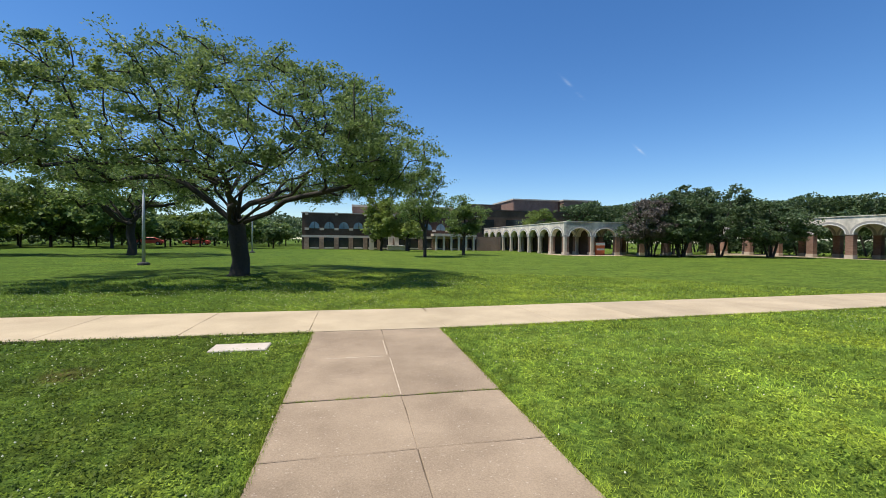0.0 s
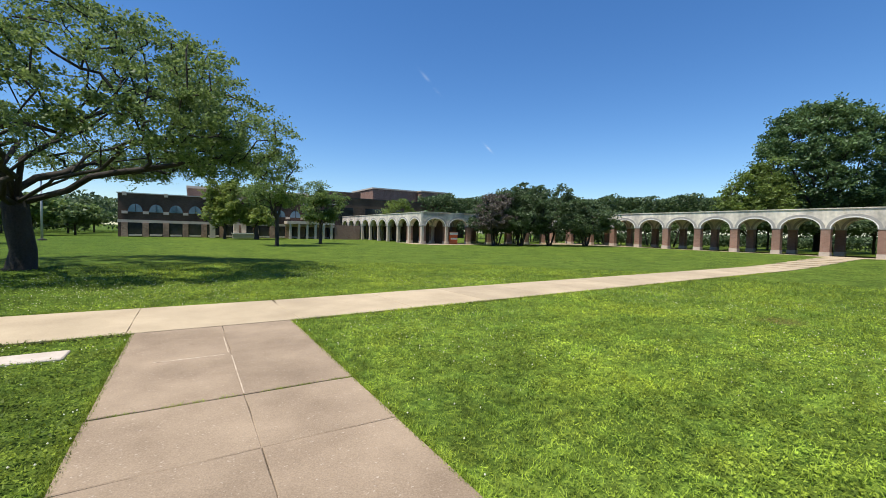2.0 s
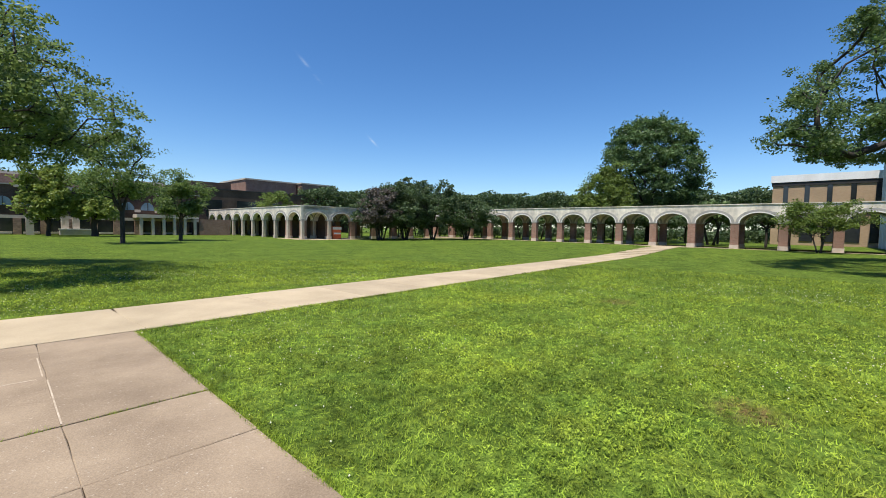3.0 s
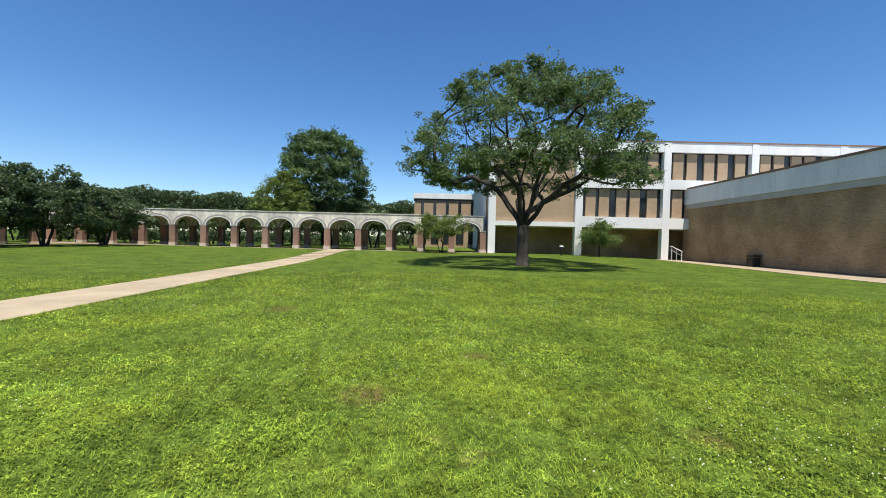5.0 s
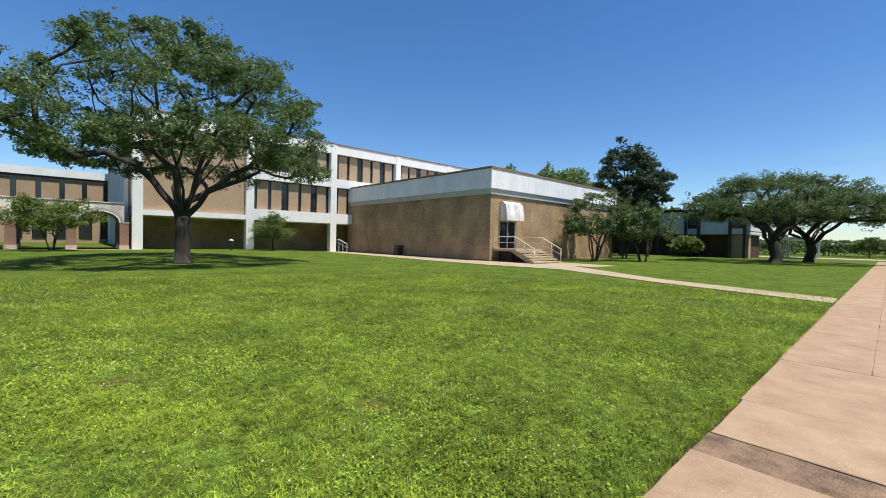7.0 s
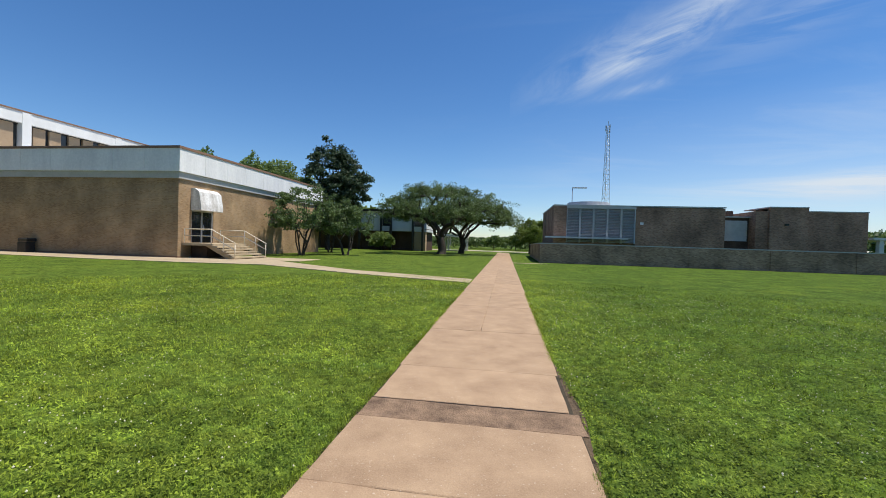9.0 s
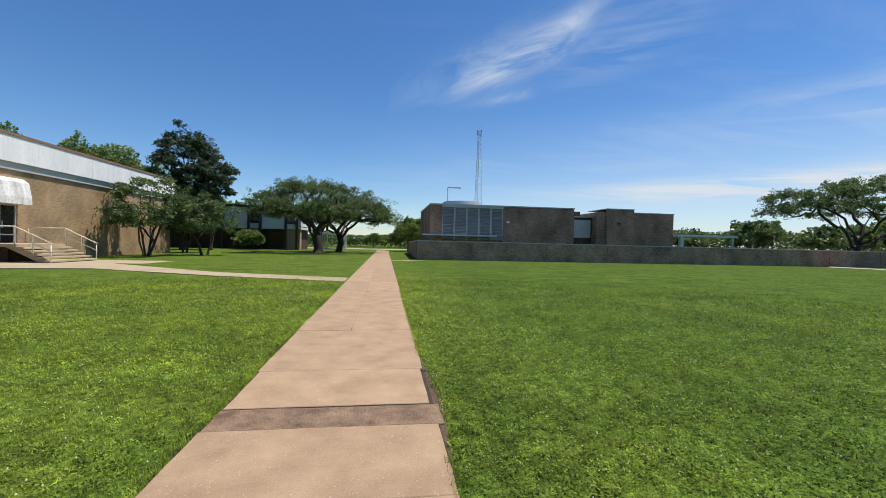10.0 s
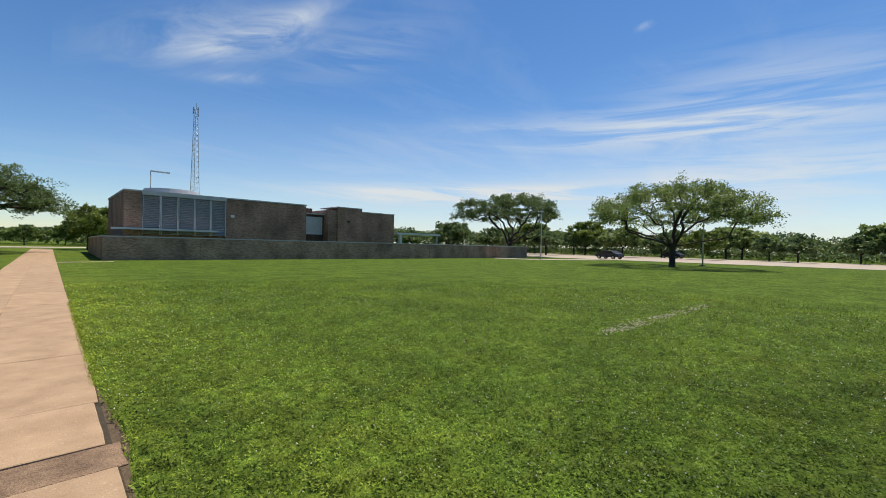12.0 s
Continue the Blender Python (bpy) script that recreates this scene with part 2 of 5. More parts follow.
    l.new(value, hs.inputs["Value"]), l.new(wm.outputs["Result"], hs.inputs["Color"])
    l.new(hs.outputs[0], target)
    return hs.outputs[0]


def leaf_material(name, dark, light, through_amount=0.3, patch=0.7, spread=0.7, lo=0.35, hi=1.2, detail=3, turf=False):
    m = bpy.data.materials.new(name)
    m.use_nodes = True
    n, l = m.node_tree.nodes, m.node_tree.links
    b = n["Principled BSDF"]
    b.inputs["Roughness"].default_value, b.inputs["Specular IOR Level"].default_value = 0.5, 0.12 if turf else 0.35
    geo = n.new("ShaderNodeNewGeometry")
    a = n.new("ShaderNodeTexNoise")
    a.inputs["Scale"].default_value, a.inputs["Detail"].default_value = patch, detail
    l.new(geo.outputs["Position"], a.inputs["Vector"])
    ad = n.new("ShaderNodeMath")
    ad.operation = "MULTIPLY_ADD"
    l.new(geo.outputs["Random Per Island"], ad.inputs[0])
    ad.inputs[1].default_value = spread
    l.new(a.outputs[0], ad.inputs[2])
    r = n.new("ShaderNodeMapRange")
    r.inputs["From Min"].default_value, r.inputs["From Max"].default_value = lo, hi
    l.new(ad.outputs[0], r.inputs["Value"])
    mx = n.new("ShaderNodeMix")
    mx.data_type = "RGBA"
    mx.inputs["A"].default_value, mx.inputs["B"].default_value = (*dark, 1), (*light, 1)
    l.new(r.outputs[0], mx.inputs["Factor"])
    if turf:
        yn = n.new("ShaderNodeTexNoise")
        yn.inputs["Scale"].default_value, yn.inputs["Detail"].default_value, yn.inputs["Roughness"].default_value = 0.3, 7, 0.62
        l.new(geo.outputs["Position"], yn.inputs["Vector"])
        yr = n.new("ShaderNodeMapRange")
        yr.inputs["From Min"].default_value, yr.inputs["From Max"].default_value, yr.inputs["To Max"].default_value = 0.52, 0.7, 0.5
        l.new(yn.outputs[0], yr.inputs["Value"])
        ym = n.new("ShaderNodeMix")
        ym.data_type = "RGBA"
        l.new(yr.outputs[0], ym.inputs["Factor"]), l.new(mx.outputs["Result"], ym.inputs["A"])
        ym.inputs["B"].default_value = (0.34, 0.4, 0.03, 1)
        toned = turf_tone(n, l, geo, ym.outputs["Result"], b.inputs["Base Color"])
    else:
        toned = mx.outputs["Result"]
        l.new(toned, b.inputs["Base Color"])
    t = n.new("ShaderNodeBsdfTranslucent")
    hs = n.new("ShaderNodeHueSaturation")
    hs.inputs["Hue"].default_value, hs.inputs["Value"].default_value = 0.485, 1.4
    l.new(toned, hs.inputs["Color"]), l.new(hs.outputs[0], t.inputs["Color"])
    ms = n.new("ShaderNodeMixShader")
    ms.inputs[0].default_value = through_amount
    l.new(b.outputs[0], ms.inputs[1]), l.new(t.outputs[0], ms.inputs[2])
    l.new(ms.outputs[0], n["Material Output"].inputs["Surface"])
    return m


def lawn_material():
    m = bpy.data.materials.new("lawn")
    m.use_nodes = True
    n, l = m.node_tree.nodes, m.node_tree.links
    b = n["Principled BSDF"]
    b.inputs["Roughness"].default_value, b.inputs["Specular IOR Level"].default_value = 0.9, 0.04
    geo = n.new("ShaderNodeNewGeometry")

    def noise_at(sc, det, stretch=(1, 1, 1)):
        mpn = n.new("ShaderNodeMapping")
        mpn.inputs["Scale"].default_value = stretch
        l.new(geo.outputs["Position"], mpn.inputs[0])
        t = n.new("ShaderNodeTexNoise")
        t.inputs["Scale"].default_value, t.inputs["Detail"].default_value, t.inputs["Roughness"].default_value = sc, det, 0.65
        l.new(mpn.outputs[0], t.inputs["Vector"])
        return t.outputs[0]

    def ramp(v, lo, hi):
        r = n.new("ShaderNodeMapRange")
        r.inputs["From Min"].default_value, r.inputs["From Max"].default_value = lo, hi
        l.new(v, r.inputs["Value"])
        return r.outputs[0]

    def mix(fac, a, c):
        x = n.new("ShaderNodeMix")
        x.data_type = "RGBA"
        l.new(fac, x.inputs["Factor"])
        for key, v in (("A", a), ("B", c)):
            if isinstance(v, tuple):
                x.inputs[key].default_value = (*v, 1)
            else:
                l.new(v, x.inputs[key])
        return x.outputs["Result"]

    big, mid, small, tiny = noise_at(0.3, 7), noise_at(0.55, 6), noise_at(14, 5), noise_at(48, 4)
    stripes = noise_at(1.0, 3, (0.06, 1.1, 1))
    c = mix(ramp(mid, 0.36, 0.66), LAWN_DARK, LAWN_LIGHT)
    c = mix(ramp(big, 0.54, 0.8), c, LAWN_YELLOW)
    c = mix(ramp(stripes, 0.45, 1.0), c, LAWN_LIGHT)
    c = mix(ramp(small, 0.53, 0.72), c, LAWN_BRIGHT)
    c = mix(ramp(small, 0.49, 0.3), c, LAWN_DEEP)
    c = mix(ramp(tiny, 0.52, 0.32), c, LAWN_DEEP)
    dry = noise_at(0.42, 6)
    c = mix(ramp(dry, 0.68, 0.76), c, (0.17, 0.14, 0.05))
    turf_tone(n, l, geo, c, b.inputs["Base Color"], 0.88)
    bp = n.new("ShaderNodeBump")
    bp.inputs["Strength"].default_value, bp.inputs["Distance"].default_value = 0.9, 0.05
    l.new(small, bp.inputs["Height"])
    l.new(bp.outputs[0], b.inputs["Normal"])
    return m


LAWN_DARK, LAWN_LIGHT, LAWN_YELLOW = (0.066, 0.105, 0.018), (0.118, 0.172, 0.026), (0.175, 0.22, 0.026)
LAWN_BRIGHT, LAWN_DEEP = (0.195, 0.26, 0.03), (0.026, 0.05, 0.007)

M_LAWN = lawn_material()
M_WALK = material("walk_concrete", (0.18, 0.131, 0.086), (0.375, 0.287, 0.194), 0.85, 0.9, 90, 0.25, per=0.07, contrast=1.2, specks=0.3)
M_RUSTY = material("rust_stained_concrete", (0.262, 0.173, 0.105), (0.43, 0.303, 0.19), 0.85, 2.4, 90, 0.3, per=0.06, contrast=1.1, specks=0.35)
M_FILLER = material("joint_cement", (0.3, 0.23, 0.16), (0.6, 0.5, 0.38), 0.9, 9, 60, 0.2, contrast=1.4)
M_PALE = material("pale_concrete", (0.31, 0.244, 0.158), (0.49, 0.395, 0.262), 0.88, 0.9, 60, 0.25, per=0.07)
M_PATCH = material("rough_patch", (0.1, 0.064, 0.042), (0.32, 0.215, 0.137), 0.95, 4, 70, 0.9, contrast=1.3)
M_EARTH = material("bare_earth", (0.06, 0.042, 0.026), (0.15, 0.105, 0.064), 0.95, 9, 60, 0.8)
M_SOIL = material("soil_joint", (0.03, 0.024, 0.016), (0.07, 0.056, 0.036), 0.95, 6, 60, 0.4)
M_BLADE = leaf_material("grass_blade", (0.05, 0.094, 0.014), (0.295, 0.385, 0.042), 0.32, 0.45, 0.4, 0.38, 0.96, 6, True)
M_CLOVER = material("clover_flower", (0.6, 0.58, 0.42), (0.8, 0.78, 0.62), 0.8, 30, 90, 0.0)
M_TAN = brick_material("tan_brick", (0.385, 0.26, 0.148), (0.275, 0.18, 0.098), (0.34, 0.265, 0.18), 0.34)
M_TANPANEL = brick_material("tan_panel_brick", (0.42, 0.3, 0.19), (0.36, 0.25, 0.155), (0.4, 0.32, 0.23), 0.08)
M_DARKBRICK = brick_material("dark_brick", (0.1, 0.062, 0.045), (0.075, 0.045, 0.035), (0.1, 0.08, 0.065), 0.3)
M_REDBRICK = brick_material("red_brown_brick", (0.28, 0.165, 0.12), (0.21, 0.12, 0.088), (0.28, 0.215, 0.17), 0.25)
M_WALLBRICK = brick_material("weathered_wall_brick", (0.4, 0.262, 0.178), (0.22, 0.138, 0.096), (0.3, 0.22, 0.165), 0.45)
M_PLANTBRICK = brick_material("plant_brick", (0.37, 0.215, 0.145), (0.2, 0.115, 0.08), (0.29, 0.215, 0.165), 0.34)
M_WHITE = material("white_paint", (0.66, 0.66, 0.64), (0.84, 0.84, 0.82), 0.6, 0.8, 12, 0.05, streak=0.3)
M_FASCIA = material("weathered_white_metal", (0.66, 0.67, 0.68), (0.9, 0.9, 0.89), 0.45, 0.9, 6, 0.05, streak=0.2)
M_AWNING = material("streaked_vinyl", (0.4, 0.37, 0.33), (0.92, 0.92, 0.91), 0.5, 1.6, 8, 0.05, streak=0.12, contrast=1.2)
M_GREYBAND = material("grey_band", (0.36, 0.37, 0.37), (0.5, 0.51, 0.5), 0.6, 1, 20, 0.05)
M_COPING = material("brown_coping", (0.2, 0.115, 0.075), (0.28, 0.165, 0.11), 0.6, 2, 30, 0.05)
M_ARCADE = material("stained_concrete", (0.4, 0.37, 0.32), (0.86, 0.78, 0.65), 0.85, 0.7, 3, 0.1, streak=0.15, contrast=1.35)
M_TRIM = material("arch_trim_concrete", (0.28, 0.27, 0.25), (0.4, 0.38, 0.35), 0.85, 2, 20, 0.1)
M_EDGE = material("white_arch_edge", (0.66, 0.64, 0.6), (0.8, 0.78, 0.73), 0.8, 2, 20, 0.1)
M_PLINTH = material("plinth_concrete", (0.4, 0.34, 0.27), (0.55, 0.48, 0.4), 0.85, 3, 30, 0.1)
M_GLASS = material("dark_glass", (0.012, 0.014, 0.016), (0.03, 0.034, 0.038), 0.08, 0.5, 3, 0.0, spec=0.6)
# The sky's reflection is put into this glass's blue base colour.
M_BLUEGLASS = material("painted_sky_glass", (0.1, 0.16, 0.21), (0.2, 0.28, 0.34), 0.08, 0.7, 3, 0.0, spec=0.7)
M_METAL = material("galvanised_metal", (0.34, 0.35, 0.36), (0.48, 0.49, 0.5), 0.5, 2, 20, 0.03, metallic=0.3, spec=0.4)
M_LOUVRE = material("grey_louvre", (0.4, 0.41, 0.41), (0.54, 0.55, 0.55), 0.5, 2, 20, 0.03)
M_DARKMETAL = material("dark_metal", (0.02, 0.02, 0.02), (0.05, 0.045, 0.04), 0.5, 2, 20, 0.05)
M_RAIL = material("rail_paint", (0.66, 0.57, 0.44), (0.84, 0.76, 0.62), 0.5, 3, 30, 0.05)
M_BARK = material("bark", (0.024, 0.021, 0.018), (0.072, 0.062, 0.051), 0.95, 3, 22, 1.0, streak=0.25)
M_LEAF_ELM = leaf_material("elm_leaf", (0.05, 0.092, 0.026), (0.19, 0.27, 0.075), 0.42)
M_LEAF_SHADE = leaf_material("shade_tree_leaf", (0.036, 0.07, 0.024), (0.14, 0.215, 0.068), 0.34)
M_LEAF_OAK = leaf_material("live_oak_leaf", (0.04, 0.074, 0.026), (0.14, 0.21, 0.068), 0.3)
M_LEAF_DARK = leaf_material("dark_leaf", (0.03, 0.057, 0.025), (0.108, 0.16, 0.062), 0.28)
M_LEAF_YELLOW = leaf_material("yellow_green_leaf", (0.1, 0.145, 0.028), (0.25, 0.32, 0.07), 0.4)
M_LEAF_MAGNOLIA = leaf_material("magnolia_leaf", (0.032, 0.07, 0.024), (0.115, 0.19, 0.058), 0.25, 0.5)
M_LEAF_PINE = leaf_material("pine_needle", (0.022, 0.045, 0.024), (0.075, 0.115, 0.055), 0.15)
M_LEAF_LIME = leaf_material("lime_leaf", (0.05, 0.085, 0.015), (0.17, 0.24, 0.045), 0.35)
M_LEAF_PURPLE = leaf_material("dull_purple_leaf", (0.06, 0.052, 0.045), (0.17, 0.145, 0.12), 0.2)
M_ASPHALT = material("asphalt", (0.12, 0.115, 0.11), (0.2, 0.19, 0.18), 0.9, 0.6, 40, 0.2)
M_LOT = material("parking_concrete", (0.3, 0.255, 0.2), (0.43, 0.37, 0.3), 0.9, 0.3, 20, 0.1)
M_PANEL = material("white_panel", (0.5, 0.51, 0.5), (0.66, 0.67, 0.66), 0.6, 0.6, 8, 0.05)
M_ORANGE = material("orange_paint", (0.6, 0.13, 0.05), (0.75, 0.2, 0.09), 0.5, 2, 20, 0.0)
M_RED = material("red_paint", (0.5, 0.06, 0.05), (0.6, 0.1, 0.08), 0.4, 2, 20, 0.0)
M_CAR = material("car_paint", (0.016, 0.019, 0.022), (0.026, 0.03, 0.035), 0.4, 2, 20, 0.0, spec=0.35)
M_SILVER = material("silver_paint", (0.4, 0.41, 0.42), (0.5, 0.51, 0.52), 0.3, 2, 20, 0.0, metallic=0.5)
M_TYRE = material("tyre", (0.012, 0.012, 0.012), (0.025, 0.025, 0.025), 0.9, 10, 40, 0.1)

# ---- builders ----


def gz(x, y):
    """Height of the lawn: it climbs a little towards the arcade and the office block."""
    def s(v):
        v = min(1, max(0, v))
        return v * v * (3 - 2 * v)
    return 0.3 * s((x - 24) / 17) * s((y + 25) / 13) * s((48 - y) / 18)


def box(bm, x0, x1, y0, y1, z0, z1):
    v = [bm.verts.new(p) for p in ((x0, y0, z0), (x1, y0, z0), (x1, y1, z0), (x0, y1, z0), (x0, y0, z1), (x1, y0, z1), (x1, y1, z1), (x0, y1, z1))]
    for q in ((3, 2, 1, 0), (4, 5, 6, 7), (0, 1, 5, 4), (1, 2, 6, 5), (2, 3, 7, 6), (3, 0, 4, 7)):
        bm.faces.new([v[i] for i in q])
    return v


def prism(bm, outline, axis, a, b):
    """Extrude a closed outline of (u, z) pairs along x or y from a to b. It may be concave."""
    def put(u, z, w):
        return (w, u, z) if axis == "x" else (u, w, z)
    lo, hi = [bm.verts.new(put(u, z, a)) for u, z in outline], [bm.verts.new(put(u, z, b)) for u, z in outline]
    bm.faces.new(lo), bm.faces.new(hi[::-1])
    k = len(outline)
    for i in range(k):
        bm.faces.new((lo[i], hi[i], hi[(i + 1) % k], lo[(i + 1) % k]))


def tube(bm, pts, radii, sides=8):
    """A tapered tube along a line of points."""
    rings = []
    for i, p in enumerate(pts):
        p = Vector(p)
        d = Vector(pts[min(i + 1, len(pts) - 1)]) - Vector(pts[max(i - 1, 0)])
        d = d.normalized() if d.length > 1e-6 else Vector((0, 0, 1))
        u = d.cross(Vector((0.31, 0.95, 0.07)) if abs(d.y) < 0.8 else Vector((1, 0, 0))).normalized()
        w = d.cross(u)
        r = float(radii[i] if isinstance(radii, (list, tuple)) else radii)
        rings.append([bm.verts.new(p + r * (math.cos(2 * math.pi * k / sides) * u + math.sin(2 * math.pi * k / sides) * w)) for k in range(sides)])
    for a, b in zip(rings, rings[1:]):
        for k in range(sides):
            bm.faces.new((a[k], a[(k + 1) % sides], b[(k + 1) % sides], b[k]))
    bm.faces.new(rings[0][::-1]), bm.faces.new(rings[-1])


def part(name, bm, mat, parent=None, label="", smooth=False, bevel=0.0):
    """Link a bmesh as one mesh object under a thing or a part."""
    if bevel:
        bmesh.ops.bevel(bm, geom=list(bm.edges), offset=bevel, segments=1, affect="EDGES", clamp_overlap=True)
    bmesh.ops.recalc_face_normals(bm, faces=bm.faces)
    me = bpy.data.meshes.new(name)
    bm.to_mesh(me)
    bm.free()
    me.materials.append(mat)
    if smooth:
        me.polygons.foreach_set("use_smooth", [True] * len(me.polygons))
    ob = new(name, me)
    if parent:
        ob.parent = parent
    if label:
        ob["label"] = label
    return ob


def boxes(name, mat, parent, *dims, label="", bevel=0.0):
    bm = bmesh.new()
    for d in dims:
        box(bm, *d)
    return part(name, bm, mat, parent, label, bevel=bevel)


def thing(name, at, label, category, group="", kind="", turn=0.0):
    e = new(name)
    e.matrix_basis = pose(*at, 0, 0, turn)
    return tagged(e, label, category, group, kind)


def soup(name, verts, faces, mat, parent=None, smooth=False):
    me = bpy.data.meshes.new(name)
    me.from_pydata(verts, [], faces)
    me.materials.append(mat)
    if smooth:
        me.polygons.foreach_set("use_smooth", [True] * len(me.polygons))
    ob = new(name, me)
    if parent:
        ob.parent = parent
    return ob


def leaves_mesh(name, centres, sizes, mat, parent, rng, corners=4):
    """One leaf or small spray at every centre: a bent diamond, or a triangle where it stays far off."""
    n = len(centres)
    a = rng.normal(size=(n, 3))
    a[:, 2] *= 0.7
    a /= np.linalg.norm(a, axis=1)[:, None]
    b = rng.normal(size=(n, 3))
    b -= (b * a).sum(1)[:, None] * a
    b /= np.linalg.norm(b, axis=1)[:, None]
    s = sizes[:, None]
    bend = np.cross(a, b) * s * 0.18
    v = np.empty((n, corners, 3))
    if corners == 4:
        v[:, 0], v[:, 1], v[:, 2], v[:, 3] = centres - a * s, centres + b * s * 0.55 + bend, centres + a * s, centres - b * s * 0.55 + bend
    else:
        v[:, 0], v[:, 1], v[:, 2] = centres - a * s, centres + b * s * 0.9 + a * s * 0.3, centres - b * s * 0.7 + a * s * 0.8
    me = bpy.data.meshes.new(name)
    me.vertices.add(corners * n)
    me.vertices.foreach_set("co", v.reshape(-1))
    me.loops.add(corners * n)
    me.loops.foreach_set("vertex_index", np.arange(corners * n))
    me.polygons.add(n)
    me.polygons.foreach_set("loop_start", np.arange(0, corners * n, corners))
    me.update(calc_edges=True)
    me.materials.append(mat)
    ob = new(name, me)
    ob.parent = parent
    return ob


def tree(name, at, height, radius, trunk_r, fork, crown_low, clumps, leaves, leaf_size, leaf_mat, label, category="tree", group="", seed=1,
         flat=1.0, shell=0.55, clump_r=0.9, lean=(0, 0), trunks=1, squash=(1, 1), droop=0.0, sparse=0.0, turn=0.0, under=-0.6, inside=0.14, limbs=6, middle=0.38, far=False, wobble=1.0, rise_low=0.18, cone=0.0, taper=0.47, tight=0.5):
    """A trunk that forks at `fork`, limbs that reach out to clumps spread through a domed crown, and leaves round the clumps."""
    rng = np.random.default_rng(seed)
    base = thing(name, at, label, category, group, turn=turn)
    top = height - clump_r * 0.6
    # clump centres in a domed envelope, more of them near its skin
    cs = []
    while len(cs) < clumps:
        d = rng.normal(size=3)
        d /= np.linalg.norm(d)
        r = shell + (1 - shell) * rng.random() ** 0.6
        if rng.random() < inside:
            r = rng.random() ** 0.5
        p = d * r
        if p[2] < under:
            continue
        mid = crown_low + (top - crown_low) * middle
        z = mid + p[2] * ((top - mid) if p[2] > 0 else (mid - crown_low)) * (abs(p[2]) ** (flat - 1) if flat != 1 else 1)
        wob = 1 + wobble * 0.16 * math.sin(3 * math.atan2(p[1], p[0]) + seed) + wobble * 0.1 * math.sin(5 * math.atan2(p[1], p[0]) + 2.1 * seed)
        rad = (radius - clump_r * 0.7) * wob * (1 - cone * max(0.0, (z - crown_low) / (top - crown_low)))
        q = np.array([p[0] * rad * squash[0] + lean[0] * (z / height), p[1] * rad * squash[1] + lean[1] * (z / height), z - droop * (p[0] ** 2 + p[1] ** 2)])
        cs.append(q)
    cs = np.array(cs)
    # skeleton: nodes with parents
    nodes, par = [], []

    def add(p, k):
        nodes.append(np.array(p, float)), par.append(k)
        return len(nodes) - 1
    starts = []
    for k in range(trunks):
        ang = 2 * math.pi * k / max(1, trunks) + seed
        off = 0.0 if trunks == 1 else trunk_r * 1.6
        i = add((off * math.cos(ang), off * math.sin(ang), -0.05), -1)
        j = i
        for s in (0.3, 0.65, 1.0):
            spread = 1.0 if trunks == 1 else 1 + 2.2 * s
            j = add((off * math.cos(ang) * spread + lean[0] * 0.15 * s + rng.normal() * trunk_r * 0.15, off * math.sin(ang) * spread + lean[1] * 0.15 * s, fork * s), j)
        starts.append(j)
    live = list(starts)
    # primary limbs fan out from the fork and rise in a curve
    for k in range(limbs):
        ang = 2 * math.pi * (k + 0.5 * rng.random()) / limbs + seed
        rise = rng.uniform(rise_low, 0.78)
        end = np.array([0.6 * radius * squash[0] * math.cos(ang) * (1.1 - 0.6 * rise), 0.6 * radius * squash[1] * math.sin(ang) * (1.1 - 0.6 * rise), fork + (top - fork) * rise])
        j = starts[k % trunks]
        a = nodes[j]
        side = rng.normal(size=3) * radius * 0.03
        for s in range(1, 7):
            f = s / 6
            j = add(a + (end - a) * [f ** 1.1, f ** 1.1, f ** 0.85] + side * math.sin(2.2 * math.pi * f) + rng.normal(size=3) * radius * 0.012, j)
            live.append(j)
    order = np.argsort(np.linalg.norm((cs - [0, 0, fork]) * [1, 1, 1.1], axis=1))
    tips = []
    for c in cs[order]:
        pts = np.array([nodes[i] for i in live])
        d = np.linalg.norm(pts - c, axis=1)
        # a limb leaves its parent outward and upward, seldom back to the trunk
        back = np.linalg.norm(pts - [0, 0, fork], axis=1)
        j = live[int(np.argmin(d + 0.35 * back + 0.8 * np.maximum(0, pts[:, 2] - c[2])))]
        a = nodes[j]
        length = np.linalg.norm(c - a)
        steps = 2 if far else max(2, int(length / (radius * 0.16)) + 1)
        side = rng.normal(size=3) * length * 0.09
        for s in range(1, steps + 1):
            f = s / steps
            p = a + (c - a) * f + side * math.sin(math.pi * f) + np.array([0, 0, length * 0.10 * math.sin(math.pi * f)]) + rng.normal(size=3) * length * 0.035
            if s == steps:
                p = c
            j = add(p, j)
            live.append(j)
        tips.append(j)
    # thickness from the tips down
    w = np.zeros(len(nodes))
    for t in tips:
        w[t] += 1
    for i in range(len(nodes) - 1, -1, -1):
        if par[i] >= 0:
            w[par[i]] += max(w[i], 0.15) if w[i] else 0.15
    total = max(w[i] for i in starts)
    rad = np.maximum(trunk_r * 0.88 * (np.maximum(w, 0.2) / total) ** taper, 0.012 + 0.0012 * height)
    kids = {}
    for i, k in enumerate(par):
        kids.setdefault(k, []).append(i)
    bm = bmesh.new()
    todo = [(k, None) for k in kids[-1]]
